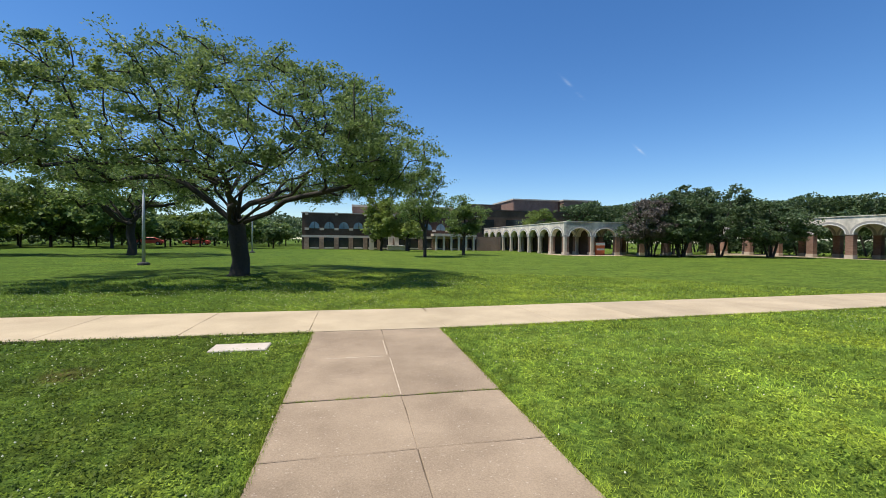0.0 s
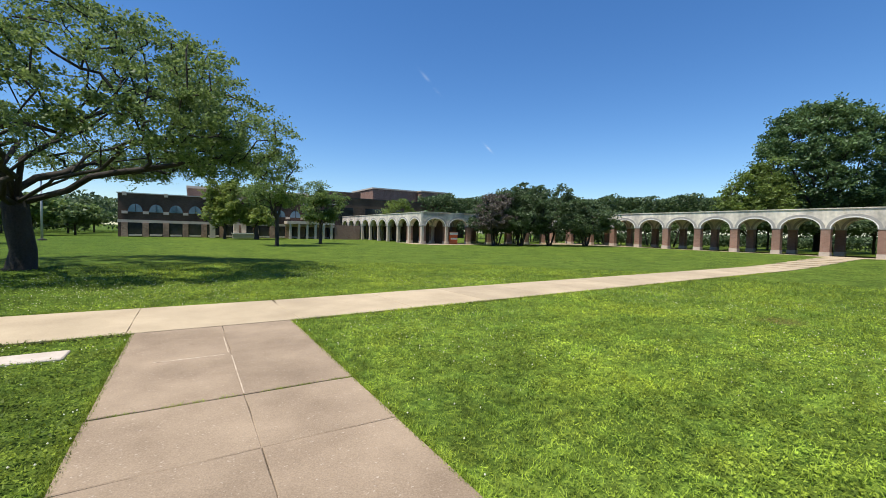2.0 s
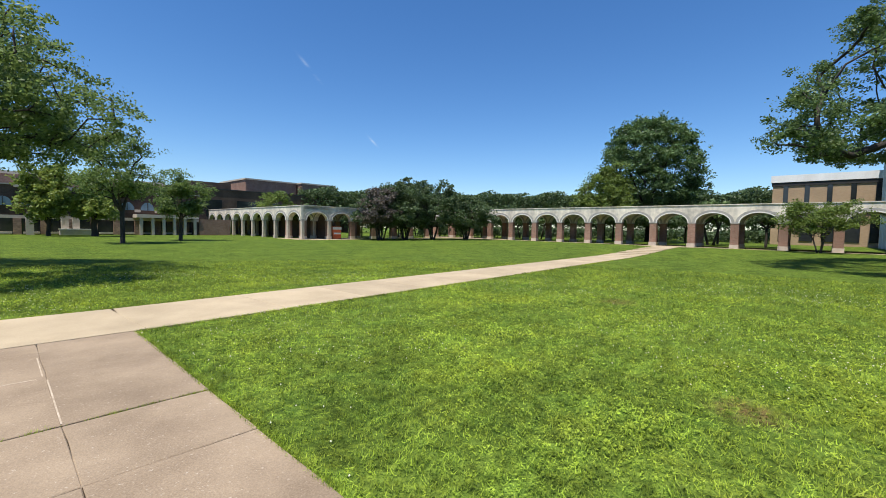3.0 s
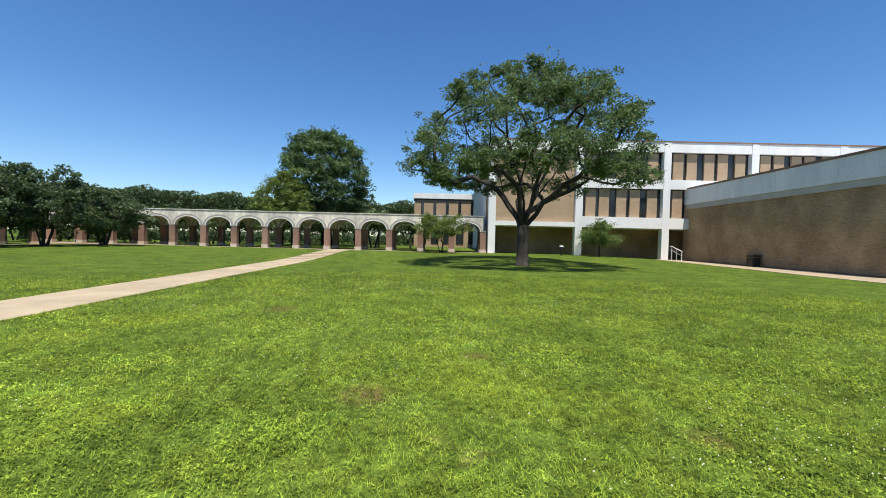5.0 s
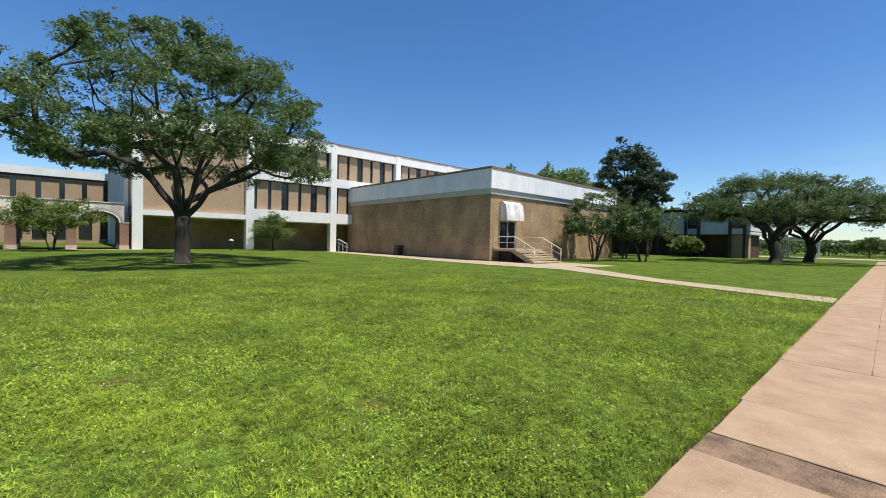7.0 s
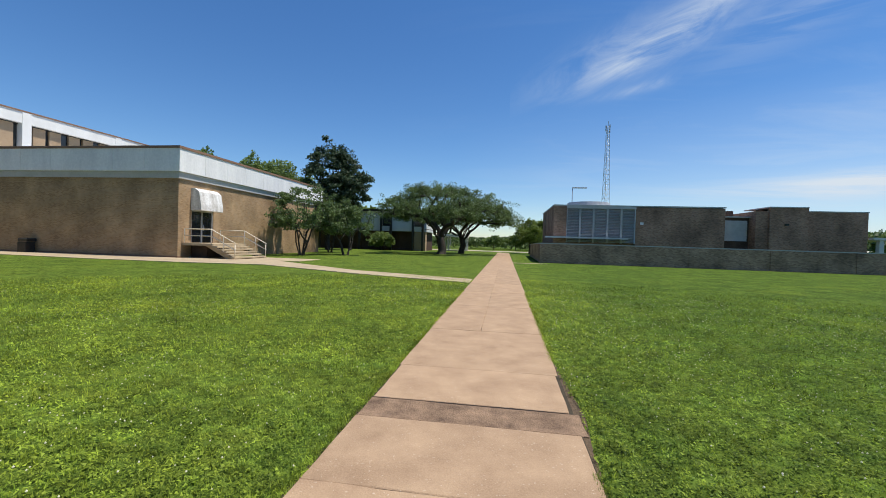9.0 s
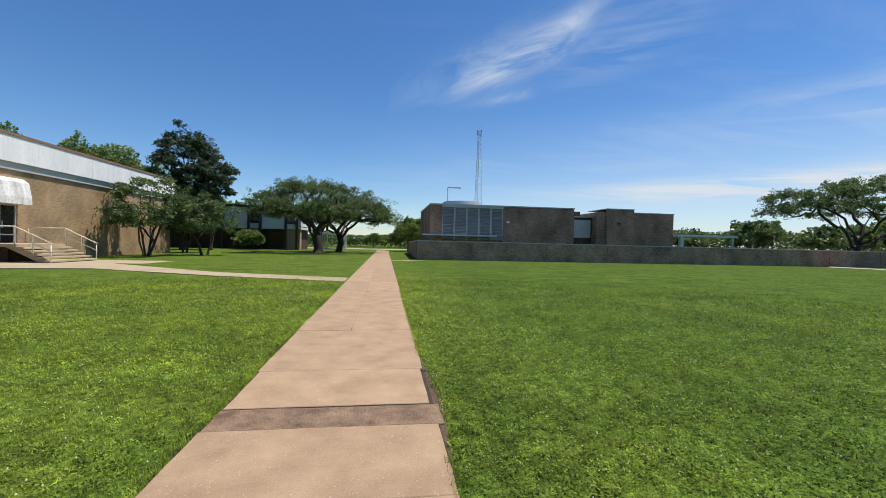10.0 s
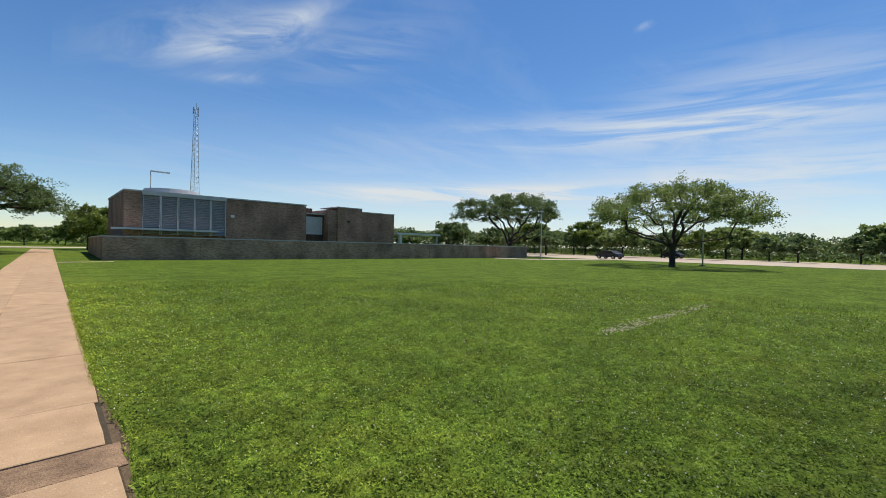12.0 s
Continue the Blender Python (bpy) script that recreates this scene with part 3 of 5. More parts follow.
    while todo:
        i, come = todo.pop()
        line, rr = ([nodes[come]] if come is not None else []), ([min(rad[come], rad[i] * 1.25)] if come is not None else [])
        while True:
            line.append(nodes[i])
            rr.append(rad[i] if par[i] >= 0 else trunk_r * 1.35)
            ks = kids.get(i, [])
            if not ks:
                rr[-1] *= 0.45
                break
            main = max(ks, key=lambda q: w[q])
            todo.extend((q, i) for q in ks if q != main)
            i = main
        if come is None and len(line) > 2:
            line.insert(1, line[0] * 0.85 + line[1] * 0.15), rr.insert(1, trunk_r * 1.05)
        tube(bm, [Vector(p) for p in line], rr, (6 if far else 10) if rr[0] > trunk_r * 0.5 else 3 if far else 5 if rr[0] > 0.03 else 4)
    part("trunk", bm, M_BARK, base, smooth=True)
    # leaves
    per = rng.multinomial(leaves, (lambda q: q / q.sum())(rng.random(len(cs)) ** (1 + sparse) + 0.15))
    pos = []
    for c, k in zip(cs, per):
        g = rng.normal(size=(k, 3))
        g /= np.linalg.norm(g, axis=1)[:, None] + 1e-9
        cr = clump_r * (0.65 + 0.7 * rng.random())
        sub = rng.normal(size=(9, 3)) * 0.42
        which = rng.integers(0, 9, k)
        local = sub[which] + g * (rng.random((k, 1)) ** 0.5) * tight
        pos.append(c + local * [cr, cr, cr * 0.62])
    pos = np.concatenate(pos)
    leaves_mesh("crown", pos, leaf_size * (0.6 + 0.7 * rng.random(len(pos))), leaf_mat, base, rng, 3 if far else 4)
    return base


def far_wood(name, az0, az1, r0, r1, top, n, leaf, mat, seed, label, uneven=1.0):
    """A far belt of trees as one mass of leaf sprays: rounded crowns side by side."""
    rng = np.random.default_rng(seed)
    a, r = np.radians(az0 + (az1 - az0) * rng.random(n)), r0 + (r1 - r0) * rng.random(n)
    crown = 0.86 + uneven * (0.06 * np.sin(a * 47 + seed) + 0.06 * np.sin(a * 83 + r * 0.35) + 0.05 * np.sin(a * 151 + r))
    z = top * crown * rng.random(n) ** 0.4
    ob = leaves_mesh(name, np.stack([r * np.sin(a), r * np.cos(a), z], 1), leaf * rng.uniform(0.6, 1.3, n), mat, None, rng, 3)
    return tagged(ob, label, "woods", kind="stuff")


# ---- ground ----
xs = sorted({*(-1800, -700, -300, -150, -80, -40), *range(-20, 64, 3), *(70, 90, 150, 300, 700, 1800)})
ys = sorted({*(-1800, -700, -300, -150, -80), *range(-46, 64, 3), *(70, 90, 150, 300, 700, 1800)})
verts = [(x, y, gz(x, y)) for y in ys for x in xs]
nx = len(xs)
faces = [(j * nx + i, j * nx + i + 1, (j + 1) * nx + i + 1, (j + 1) * nx + i) for j in range(len(ys) - 1) for i in range(nx - 1)]
ground = tagged(soup("ground", verts, faces, M_LAWN, smooth=True), "mown green lawn with clover and dry patches", "lawn", kind="structure")

WALK_W, WALK_E = -0.64, 1.39          # edges of the long walk
CROSS_S, CROSS_N = 6.74, 8.72         # edges of the crossing walk
CROSS_TURN = 0.06                     # its eastern part bends north by this slope


def slab_mesh(w, d, h, seed):
    """A paving slab with worn, slightly wavy edges."""
    rng = random.Random(seed)
    bm = bmesh.new()
    e = 0.007
    nxs, nys = max(2, int(w / 0.25)), max(2, int(d / 0.25))
    ring = [(-w / 2 + w * i / nxs, -d / 2) for i in range(nxs)] + [(w / 2, -d / 2 + d * i / nys) for i in range(nys)]
    ring += [(w / 2 - w * i / nxs, d / 2) for i in range(nxs)] + [(-w / 2, d / 2 - d * i / nys) for i in range(nys)]
    wav = [rng.uniform(-0.006, 0.006) for _ in ring]
    top, rim, low = [], [], []
    for (x, y), q in zip(ring, wav):
        top.append(bm.verts.new((x * (1 - 2 * e / w) + q, y * (1 - 2 * e / d) + q, h)))
        rim.append(bm.verts.new((x + q, y + q, h - 0.006)))
        low.append(bm.verts.new((x + q, y + q, -0.06)))
    bm.faces.new(top)
    k = len(ring)
    for i in range(k):
        j = (i + 1) % k
        bm.faces.new((rim[i], rim[j], top[j], top[i]))
        bm.faces.new((low[i], low[j], rim[j], rim[i]))
    me = bpy.data.meshes.new("slab")
    bm.to_mesh(me)
    bm.free()
    return me


SLABS = {}


def slab(parent, x0, x1, y0, y1, mat, gap=0.008, seed=0, lift=0.0, h=0.03):
    key = (round(x1 - x0, 2), round(y1 - y0, 2), seed % 3, mat.name, h)
    if key not in SLABS:
        SLABS[key] = slab_mesh(x1 - x0 - gap, y1 - y0 - gap, h, seed)
        SLABS[key].materials.append(mat)
    ob = new("slab", SLABS[key])
    cx_, cy_ = (x0 + x1) / 2, (y0 + y1) / 2
    ob.location = (cx_, cy_, gz(cx_, cy_) + lift)
    ob.parent = parent
    return ob


def flat_strip(name, pts_left, pts_right, mat, z, label, category="walk"):
    """A strip of paving between two lines, following the lawn, with thickness."""
    bm = bmesh.new()
    rows = []
    for a, b in zip(pts_left, pts_right):
        za, zb = gz(*a) + z, gz(*b) + z
        rows.append([bm.verts.new((*a, za)), bm.verts.new((*b, zb)), bm.verts.new((*b, zb - 0.1)), bm.verts.new((*a, za - 0.1))])
    for r, q in zip(rows, rows[1:]):
        for k in range(4):
            bm.faces.new((r[k], r[(k + 1) % 4], q[(k + 1) % 4], q[k]))
    bm.faces.new(rows[0]), bm.faces.new(rows[-1][::-1])
    return tagged(part(name, bm, mat), label, category, kind="structure")


# ---- office block: white frame, tan brick panels ----


def office_block():
    X, Y0, PITCH, BAYS = 43.0, -5.0, 8.85, 7
    G = 0.25
    o = thing("office_block", (X, Y0, G), "three-storey block with white concrete frame and tan brick panels", "building")
    ztop, L = 11.75, PITCH * BAYS
    boxes("roof", M_GREYBAND, o, (0.3, 26, -L + 0.3, -0.05, ztop - 0.6, ztop - 0.3))
    boxes("parapet", M_WHITE, o, (-0.35, 0.55, -L, 0.35, 10.75, ztop), label="white concrete parapet beam")
    boxes("coping", M_COPING, o, (-0.42, 0.6, -L, 0.42, ztop, ztop + 0.12))
    boxes("floor_beam", M_WHITE, o, (-0.35, 0.55, -L, -PITCH, 7.0, 7.95), label="white concrete floor beam")
    boxes("floor_beam", M_WHITE, o, (-0.35, 0.55, -L, -PITCH, 2.95, 4.05), (-0.35, 0.55, -PITCH, 0.35, 2.95, 3.4), label="white concrete floor beam")
    for k in range(BAYS + 1):
        y = -k * PITCH
        boxes("column", M_WHITE, o, (-0.4, 0.33, y - 0.37, y + 0.37, -0.6, ztop - 0.004), label="white concrete column", bevel=0.02)
    boxes("ground_wall", M_TAN, o, (3.2, 3.6, -L, -0.4, -0.6, 3.0), label="recessed tan brick wall")
    boxes("soffit", M_WHITE, o, (0.5, 3.3, -L, 0.0, 2.9, 2.95))
    boxes("side_wall", M_TAN, o, (0.4, 26, -0.3, 0.2, 2.9, 10.9), label="tan brick side wall")
    boxes("side_wall", M_TAN, o, (3.6, 26, -0.35, 0.1, -0.6, 2.95), label="tan brick side wall")
    boxes("parapet", M_WHITE, o, (0.6, 26, -0.3, 0.35, 10.9, ztop))
    for k in range(6):
        boxes("column", M_WHITE, o, (4.4 + 3.6 * k, 4.75 + 3.6 * k, 0.15, 0.5, -0.6, 10.9), label="white side column")
    for k in range(BAYS):
        for z0, z1 in ((4.05, 7.0), (7.95, 10.75)):
            ya, yb = -k * PITCH - 0.37, -(k + 1) * PITCH + 0.37
            if k == 0:
                if z0 < 5:
                    boxes("panel", M_TANPANEL, o, (0.02, 0.4, yb, ya, 3.4, 10.75))
                continue
            boxes("window_strip", M_GLASS, o, (0.2, 0.26, yb, ya, z0, z1), label="dark tinted window")
            wide = (ya - yb - 0.4 * 2 - 0.55 * 4) / 5
            y = ya - 0.4
            for i in range(5):
                boxes("panel", M_TANPANEL, o, (0.0, 0.3, y - wide, y, z0 + 0.0, z1 - 0.1))
                y -= wide + (0.75 if i % 2 else 0.35)
            boxes("window_head", M_DARKMETAL, o, (0.05, 0.2, yb, ya, z1 - 0.1, z1))
    return o


def far_wing():
    o = thing("office_wing", (70, 6, 0.2), "tan office wing with a white band of windows behind the arcade", "building")
    boxes("wall", M_TANPANEL, o, (0, 14, -14, -0.8, -0.2, 8.2))
    boxes("parapet", M_WHITE, o, (-0.2, 14, -14, -0.6, 8.2, 9.1))
    boxes("floor_band", M_WHITE, o, (-0.15, 0.05, -14, -0.7, 4.2, 5.2))
    boxes("floor_band", M_DARKMETAL, o, (-0.1, 0.05, -14, -0.7, 7.7, 8.15))
    for k in range(6):
        boxes("window_strip", M_GLASS, o, (-0.08, 0.05, -2.4 - 2.1 * k, -1.9 - 2.1 * k, 5.25, 7.7), label="dark tinted window")
        boxes("window_strip", M_GLASS, o, (-0.08, 0.05, -2.9 - 2.1 * k, -1.6 - 2.1 * k, 0.6, 4.2), label="dark tinted window")


# ---- arcade ----
BAY, COL, SPRING, RISE, ATOP, ADEEP = 3.24, 0.6, 2.2, 0.88, 3.75, 3.3


def arch_curve(half, rise, n=14):
    return [(half * math.cos(math.pi * k / n), SPRING + rise * math.sin(math.pi * k / n)) for k in range(n + 1)]


def arch_panel(bm, y0, y1):
    """The concrete over one opening: a rectangle with an arched soffit, 0.45 thick."""
    half, mid = (BAY - COL) / 2, BAY / 2
    out = [(0, SPRING), (0, ATOP), (BAY, ATOP), (BAY, SPRING)] + [(mid + u, z) for u, z in arch_curve(half, RISE)]
    prism(bm, out, "y", y0, y1)


def arch_ring(bm, half0, rise0, half1, rise1, y0, y1):
    a, b = arch_curve(half0, rise0), arch_curve(half1, rise1)
    prism(bm, [(BAY / 2 + u, z) for u, z in a] + [(BAY / 2 + u, z) for u, z in b[::-1]], "y", y0, y1)


def arcade(at, turn, bays, label, end_column=True, shaft=None, col=COL, backed=False):
    """Runs along its own +x; its front looks to -y."""
    o = thing("arcade", at, label, "arcade", "arcades round the lawn", turn=turn)
    half = (BAY - COL) / 2
    meshes = {}

    def shared(name, make, mat, x, lab="", y=0.0):
        if name not in meshes:
            bm = bmesh.new()
            make(bm)
            ob = part(name.split("#")[0], bm, mat, o, lab)
            meshes[name] = ob.data
        else:
            ob = new(name.split("#")[0], meshes[name])
            ob.parent = o
            if lab:
                ob["label"] = lab
        ob.location = (x, y, 0)
        return ob
    for k in range(bays):
        x = k * BAY
        for row, y in enumerate((0.0, ADEEP)):
            shared("arch_wall", lambda bm: arch_panel(bm, 0, 0.5), M_ARCADE, x, "streaked pale concrete arch wall", y)
            shared("archivolt", lambda bm: arch_ring(bm, half + 0.06, RISE + 0.07, half + 0.27, RISE + 0.26, -0.035, 0.0), M_TRIM, x, "grey arch moulding", y)
            shared("arch_edge", lambda bm: arch_ring(bm, half - 0.02, RISE - 0.01, half + 0.06, RISE + 0.07, -0.05, 0.0), M_EDGE, x, "white arch edge", y)
        shared("vault", lambda bm: box(bm, 0, BAY, 0.5, ADEEP, 3.42, 3.74), M_ARCADE, x)
        shared("coping", lambda bm: box(bm, 0, BAY, -0.06, ADEEP + 0.56, ATOP, ATOP + 0.07), M_ARCADE, x)
    for k in range(bays + (1 if end_column else 0)):
        x = k * BAY
        for y in (0.0, ADEEP):
            shared("brick_shaft", lambda bm: box(bm, -col / 2, col / 2, 0, 0.5 if col == COL else 0.3, 0.34, SPRING - 0.06), shaft or M_REDBRICK, x, "pale concrete column shaft" if shaft else "red-brown brick column shaft", y)
            shared("plinth", lambda bm: box(bm, -col / 2 - 0.03, col / 2 + 0.03, -0.03, 0.53 if col == COL else 0.36, -0.5, 0.34), M_PLINTH, x, "pale concrete plinth", y)
            shared("capital", lambda bm: box(bm, -col / 2 - 0.04, col / 2 + 0.04, -0.03, 0.52, SPRING - 0.06, SPRING + 0.05), M_TRIM, x, "", y)
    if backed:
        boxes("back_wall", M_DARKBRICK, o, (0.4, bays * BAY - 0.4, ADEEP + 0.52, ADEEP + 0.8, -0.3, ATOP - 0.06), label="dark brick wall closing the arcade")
    tagged(boxes("paving", M_PALE, o, (-1.2, bays * BAY + 1, -0.9, ADEEP + 1.0, -0.35, 0.02)), "pale concrete arcade floor")
    return o


# ---- box building with stair ----


def hall():
    X, Y = 21.6, -25.05
    o = thing("lecture_hall", (X, Y, 0), "windowless tan brick hall with white metal fascia", "building")
    E, S, H = 22.0, -20.9, 7.25
    bm = bmesh.new()
    # west wall with the door opening, then the other walls
    d0, d1, dz0, dz1 = -3.35, -1.2, 1.02, 3.3
    box(bm, 0, 0.35, d1, 0, -0.3, 5.3)
    box(bm, 0, 0.35, S, d0, -0.3, 5.3)
    box(bm, 0, 0.35, d0, d1, dz1, 5.3)
    box(bm, 0, 0.35, d0, d1, -0.3, dz0)
    part("west_wall", bm, M_TAN, o, "tan brick wall")
    boxes("north_wall", M_TAN, o, (0.353, E, -0.35, 0, -0.3, 5.3), label="tan brick wall")
    boxes("east_wall", M_TAN, o, (E - 0.35, E, S, -0.353, -0.3, 5.3))
    boxes("south_wall", M_TAN, o, (0.353, E - 0.353, S, S + 0.35, -0.3, 5.3))
    # Brown strip standing for the dirt stain along the wall's foot.
    boxes("base_stain", M_COPING, o, (-0.05, E, -0.353, 0.05, -0.3, 0.12))
    ov = 0.12
    boxes("soffit_band", M_GREYBAND, o, (-ov, E + ov, S - ov, ov, 5.3, 5.72), label="grey band below the fascia")
    n = 9
    for k in range(n):
        a, b = S - 0.25 + (0.25 - S + 0.25) * k / n, S - 0.25 + (0.25 - S + 0.25) * (k + 1) / n
        boxes("fascia_panel", M_FASCIA, o, (-0.25, -0.13, a + 0.008, b - 0.008, 5.74, H), label="weathered white fascia sheet")
        a, b = -0.13 + (E + 0.3) * k / n, -0.13 + (E + 0.3) * (k + 1) / n
        boxes("fascia_panel", M_FASCIA, o, (a + 0.008, b - 0.008, 0.13, 0.25, 5.74, H), label="weathered white fascia sheet")
    boxes("roof", M_GREYBAND, o, (-0.12, E + 0.12, S - 0.12, 0.12, 5.72, H - 0.25))
    boxes("coping", M_COPING, o, (-0.3, -0.08, S - 0.3, 0.3, H, H + 0.16), (-0.08, E + 0.3, 0.08, 0.3, H, H + 0.16), label="brown metal coping")
    door = boxes("door", M_GLASS, o, (0.12, 0.17, d0 + 0.1, (d0 + d1) / 2 - 0.04, dz0 + 0.04, dz1 - 0.1), (0.12, 0.17, (d0 + d1) / 2 + 0.04, d1 - 0.1, dz0 + 0.04, dz1 - 0.1), label="dark glass double door")
    boxes("door_frame", M_METAL, door, (0.06, 0.24, d0, d0 + 0.1, dz0, dz1), (0.06, 0.24, d1 - 0.1, d1, dz0, dz1), (0.06, 0.24, d0 + 0.1, d1 - 0.1, dz1 - 0.1, dz1),
          (0.07, 0.23, (d0 + d1) / 2 - 0.06, (d0 + d1) / 2 + 0.06, dz0, dz1 - 0.1))
    boxes("door_handle", M_METAL, door, (0.02, 0.06, -2.42, -2.38, 1.9, 2.3))
    boxes("door_handle", M_METAL, door, (0.02, 0.06, -2.17, -2.13, 1.9, 2.3))
    bm = bmesh.new()
    prism(bm, [(-0.004, 3.28), (-0.004, 4.8), (-0.3, 4.8), (-0.62, 4.55), (-0.78, 3.7), (-0.8, 3.28)], "y", d0 + 0.02, d1 + 0.1)
    part("awning", bm, M_AWNING, o, "white vinyl door awning, streaked")
    boxes("wall_ladder", M_DARKMETAL, o, *[(-0.12, -0.08, -17.6, -17.2, 0.4 + 0.35 * k, 0.44 + 0.35 * k) for k in range(14)],
          (-0.13, -0.07, -17.65, -17.6, 0.2, 5.4), (-0.13, -0.07, -17.2, -17.15, 0.2, 5.4), label="dark wall ladder")
    return o


def stair():
    """Six risers down from the hall's door, with a pipe rail on either side."""
    o = thing("entrance_stair", (21.55, -27.3, 0), "concrete entrance stair with painted pipe rails", "stair")
    W0, W1, land = -1.75, 1.9, 2.2
    boxes("landing", M_PALE, o, (-land, 0, W0, W1, 0.86, 1.02), label="concrete landing slab")
    # Dark brick here paints the black shadow under the landing.
    boxes("support", M_DARKBRICK, o, (-land + 0.9, -0.1, W0 + 0.7, W1 - 0.7, -0.1, 0.86), label="recessed support coloured dark for the shadow under the landing")
    for k in range(5):
        x = -land - 0.33 * k
        boxes("step", M_PALE, o, (x - 0.36, x, W0, W1, 0.85 - 0.17 * k - 0.11, 0.85 - 0.17 * k), bevel=0.01)
    for y in (W0 + 0.25, W1 - 0.25):
        bm = bmesh.new()
        prism(bm, [(-land + 0.1, 0.86), (-land - 1.75, -0.05), (-land - 1.2, -0.05), (-land + 0.6, 0.86)], "y", y - 0.12, y + 0.12)
        part("stringer", bm, M_PALE, o)
    for y in (W0 + 0.06, W1 - 0.06):
        rail = bmesh.new()
        for dz in (0.95, 0.5):
            tube(rail, [(-0.1, y, 1.02 + dz), (-land + 0.1, y, 1.02 + dz), (-land - 1.7, y, 0.12 + dz)], 0.032, 8)
        r = part("handrail", rail, M_RAIL, o, "painted pipe handrail", smooth=True)
        for x, zb in ((-0.1, 1.02), (-land + 0.1, 1.02), (-land - 0.8, 0.5), (-land - 1.65, 0.05)):
            bm = bmesh.new()
            tube(bm, [(x, y, zb - 0.05), (x, y, zb + 0.97)], 0.028, 8)
            part("rail_post", bm, M_RAIL, r, smooth=True)


# ---- southern white and dark building ----


def south_building():
    o = thing("south_building", (12.9, -67, 0), "two-storey building, white panels over a dark recessed storey", "building")
    L = 40
    boxes("ground_wall", M_DARKBRICK, o, (0.6, L, -9, -1.8, -0.2, 3.2), label="dark recessed wall")
    boxes("upper_wall", M_PANEL, o, (0, L, -9, 0, 3.2, 6.4), label="weathered white panels")
    boxes("roof_edge", M_DARKMETAL, o, (-0.3, L, -9, 0.3, 6.4, 6.75))
    for k in range(8):
        x = 0.4 + 5.4 * k
        boxes("column", M_DARKMETAL, o, (x, x + 0.35, 0.03, 0.4, -0.2, 6.4))
        boxes("column", M_DARKMETAL, o, (x + 1.7, x + 2.0, 0.03, 0.4, -0.2, 6.4))
        boxes("window", M_GLASS, o, (x + 0.4, x + 1.65, -0.1, 0.05, 4.0, 5.8), label="dark window")
    boxes("door_wall", M_TANPANEL, o, (0.2, 2.4, -1.5, -0.2, -0.2, 3.15), label="tan brick pier")
    w = thing("covered_walk", (11.5, -78, 0), "low white roofed walkway on thin posts", "walkway")
    boxes("roof", M_PANEL, w, (-4, 0, -8, 2, 2.7, 3.1))
    for k in range(5):
        for y in (-1.8, 1.8):
            boxes("post", M_PANEL, w, (-3.9, -3.75, 1.7 - 2.2 * k, 1.85 - 2.2 * k, -0.2, 2.7) if y < 0 else (-0.25, -0.1, 1.7 - 2.2 * k, 1.85 - 2.2 * k, -0.2, 2.7))


# ---- brick plant building behind its yard wall ----


def yard_wall():
    o = thing("yard_wall", (-3.1, -38.6, 0), "long weathered brick yard wall with pale coping", "wall", kind="structure", turn=-0.9)
    x, k = 0.0, 0
    while x > -51:
        x1 = max(-51, x - 6.2)
        dip = -0.06 * ((-x) / 50)
        boxes("wall_panel", M_WALLBRICK, o, (x1 + 0.012, x, -0.3, 0, -0.3, 1.72 + dip))
        boxes("coping", M_GREYBAND, o, (x1 + 0.01, x, -0.34, 0.04, 1.72 + dip, 1.8 + dip), label="pale concrete coping")
        boxes("pier", M_WALLBRICK, o, (x - 0.35, x + 0.05, -0.36, 0.05, -0.3, 1.715 + dip))
        x, k = x1, k + 1
    for k in range(4):
        boxes("wall_panel", M_WALLBRICK, o, (-0.3, 0, -0.35 - 5.6 * (k + 1), -0.36 - 5.6 * k, -0.3, 1.72 - 0.04 * k))
        boxes("coping", M_GREYBAND, o, (-0.34, 0.04, -0.35 - 5.6 * (k + 1), -0.36 - 5.6 * k, 1.72 - 0.04 * k, 1.8 - 0.04 * k))
    boxes("wall_panel", M_WALLBRICK, o, (-51, -50.7, -22, -0.3, -0.3, 1.7))


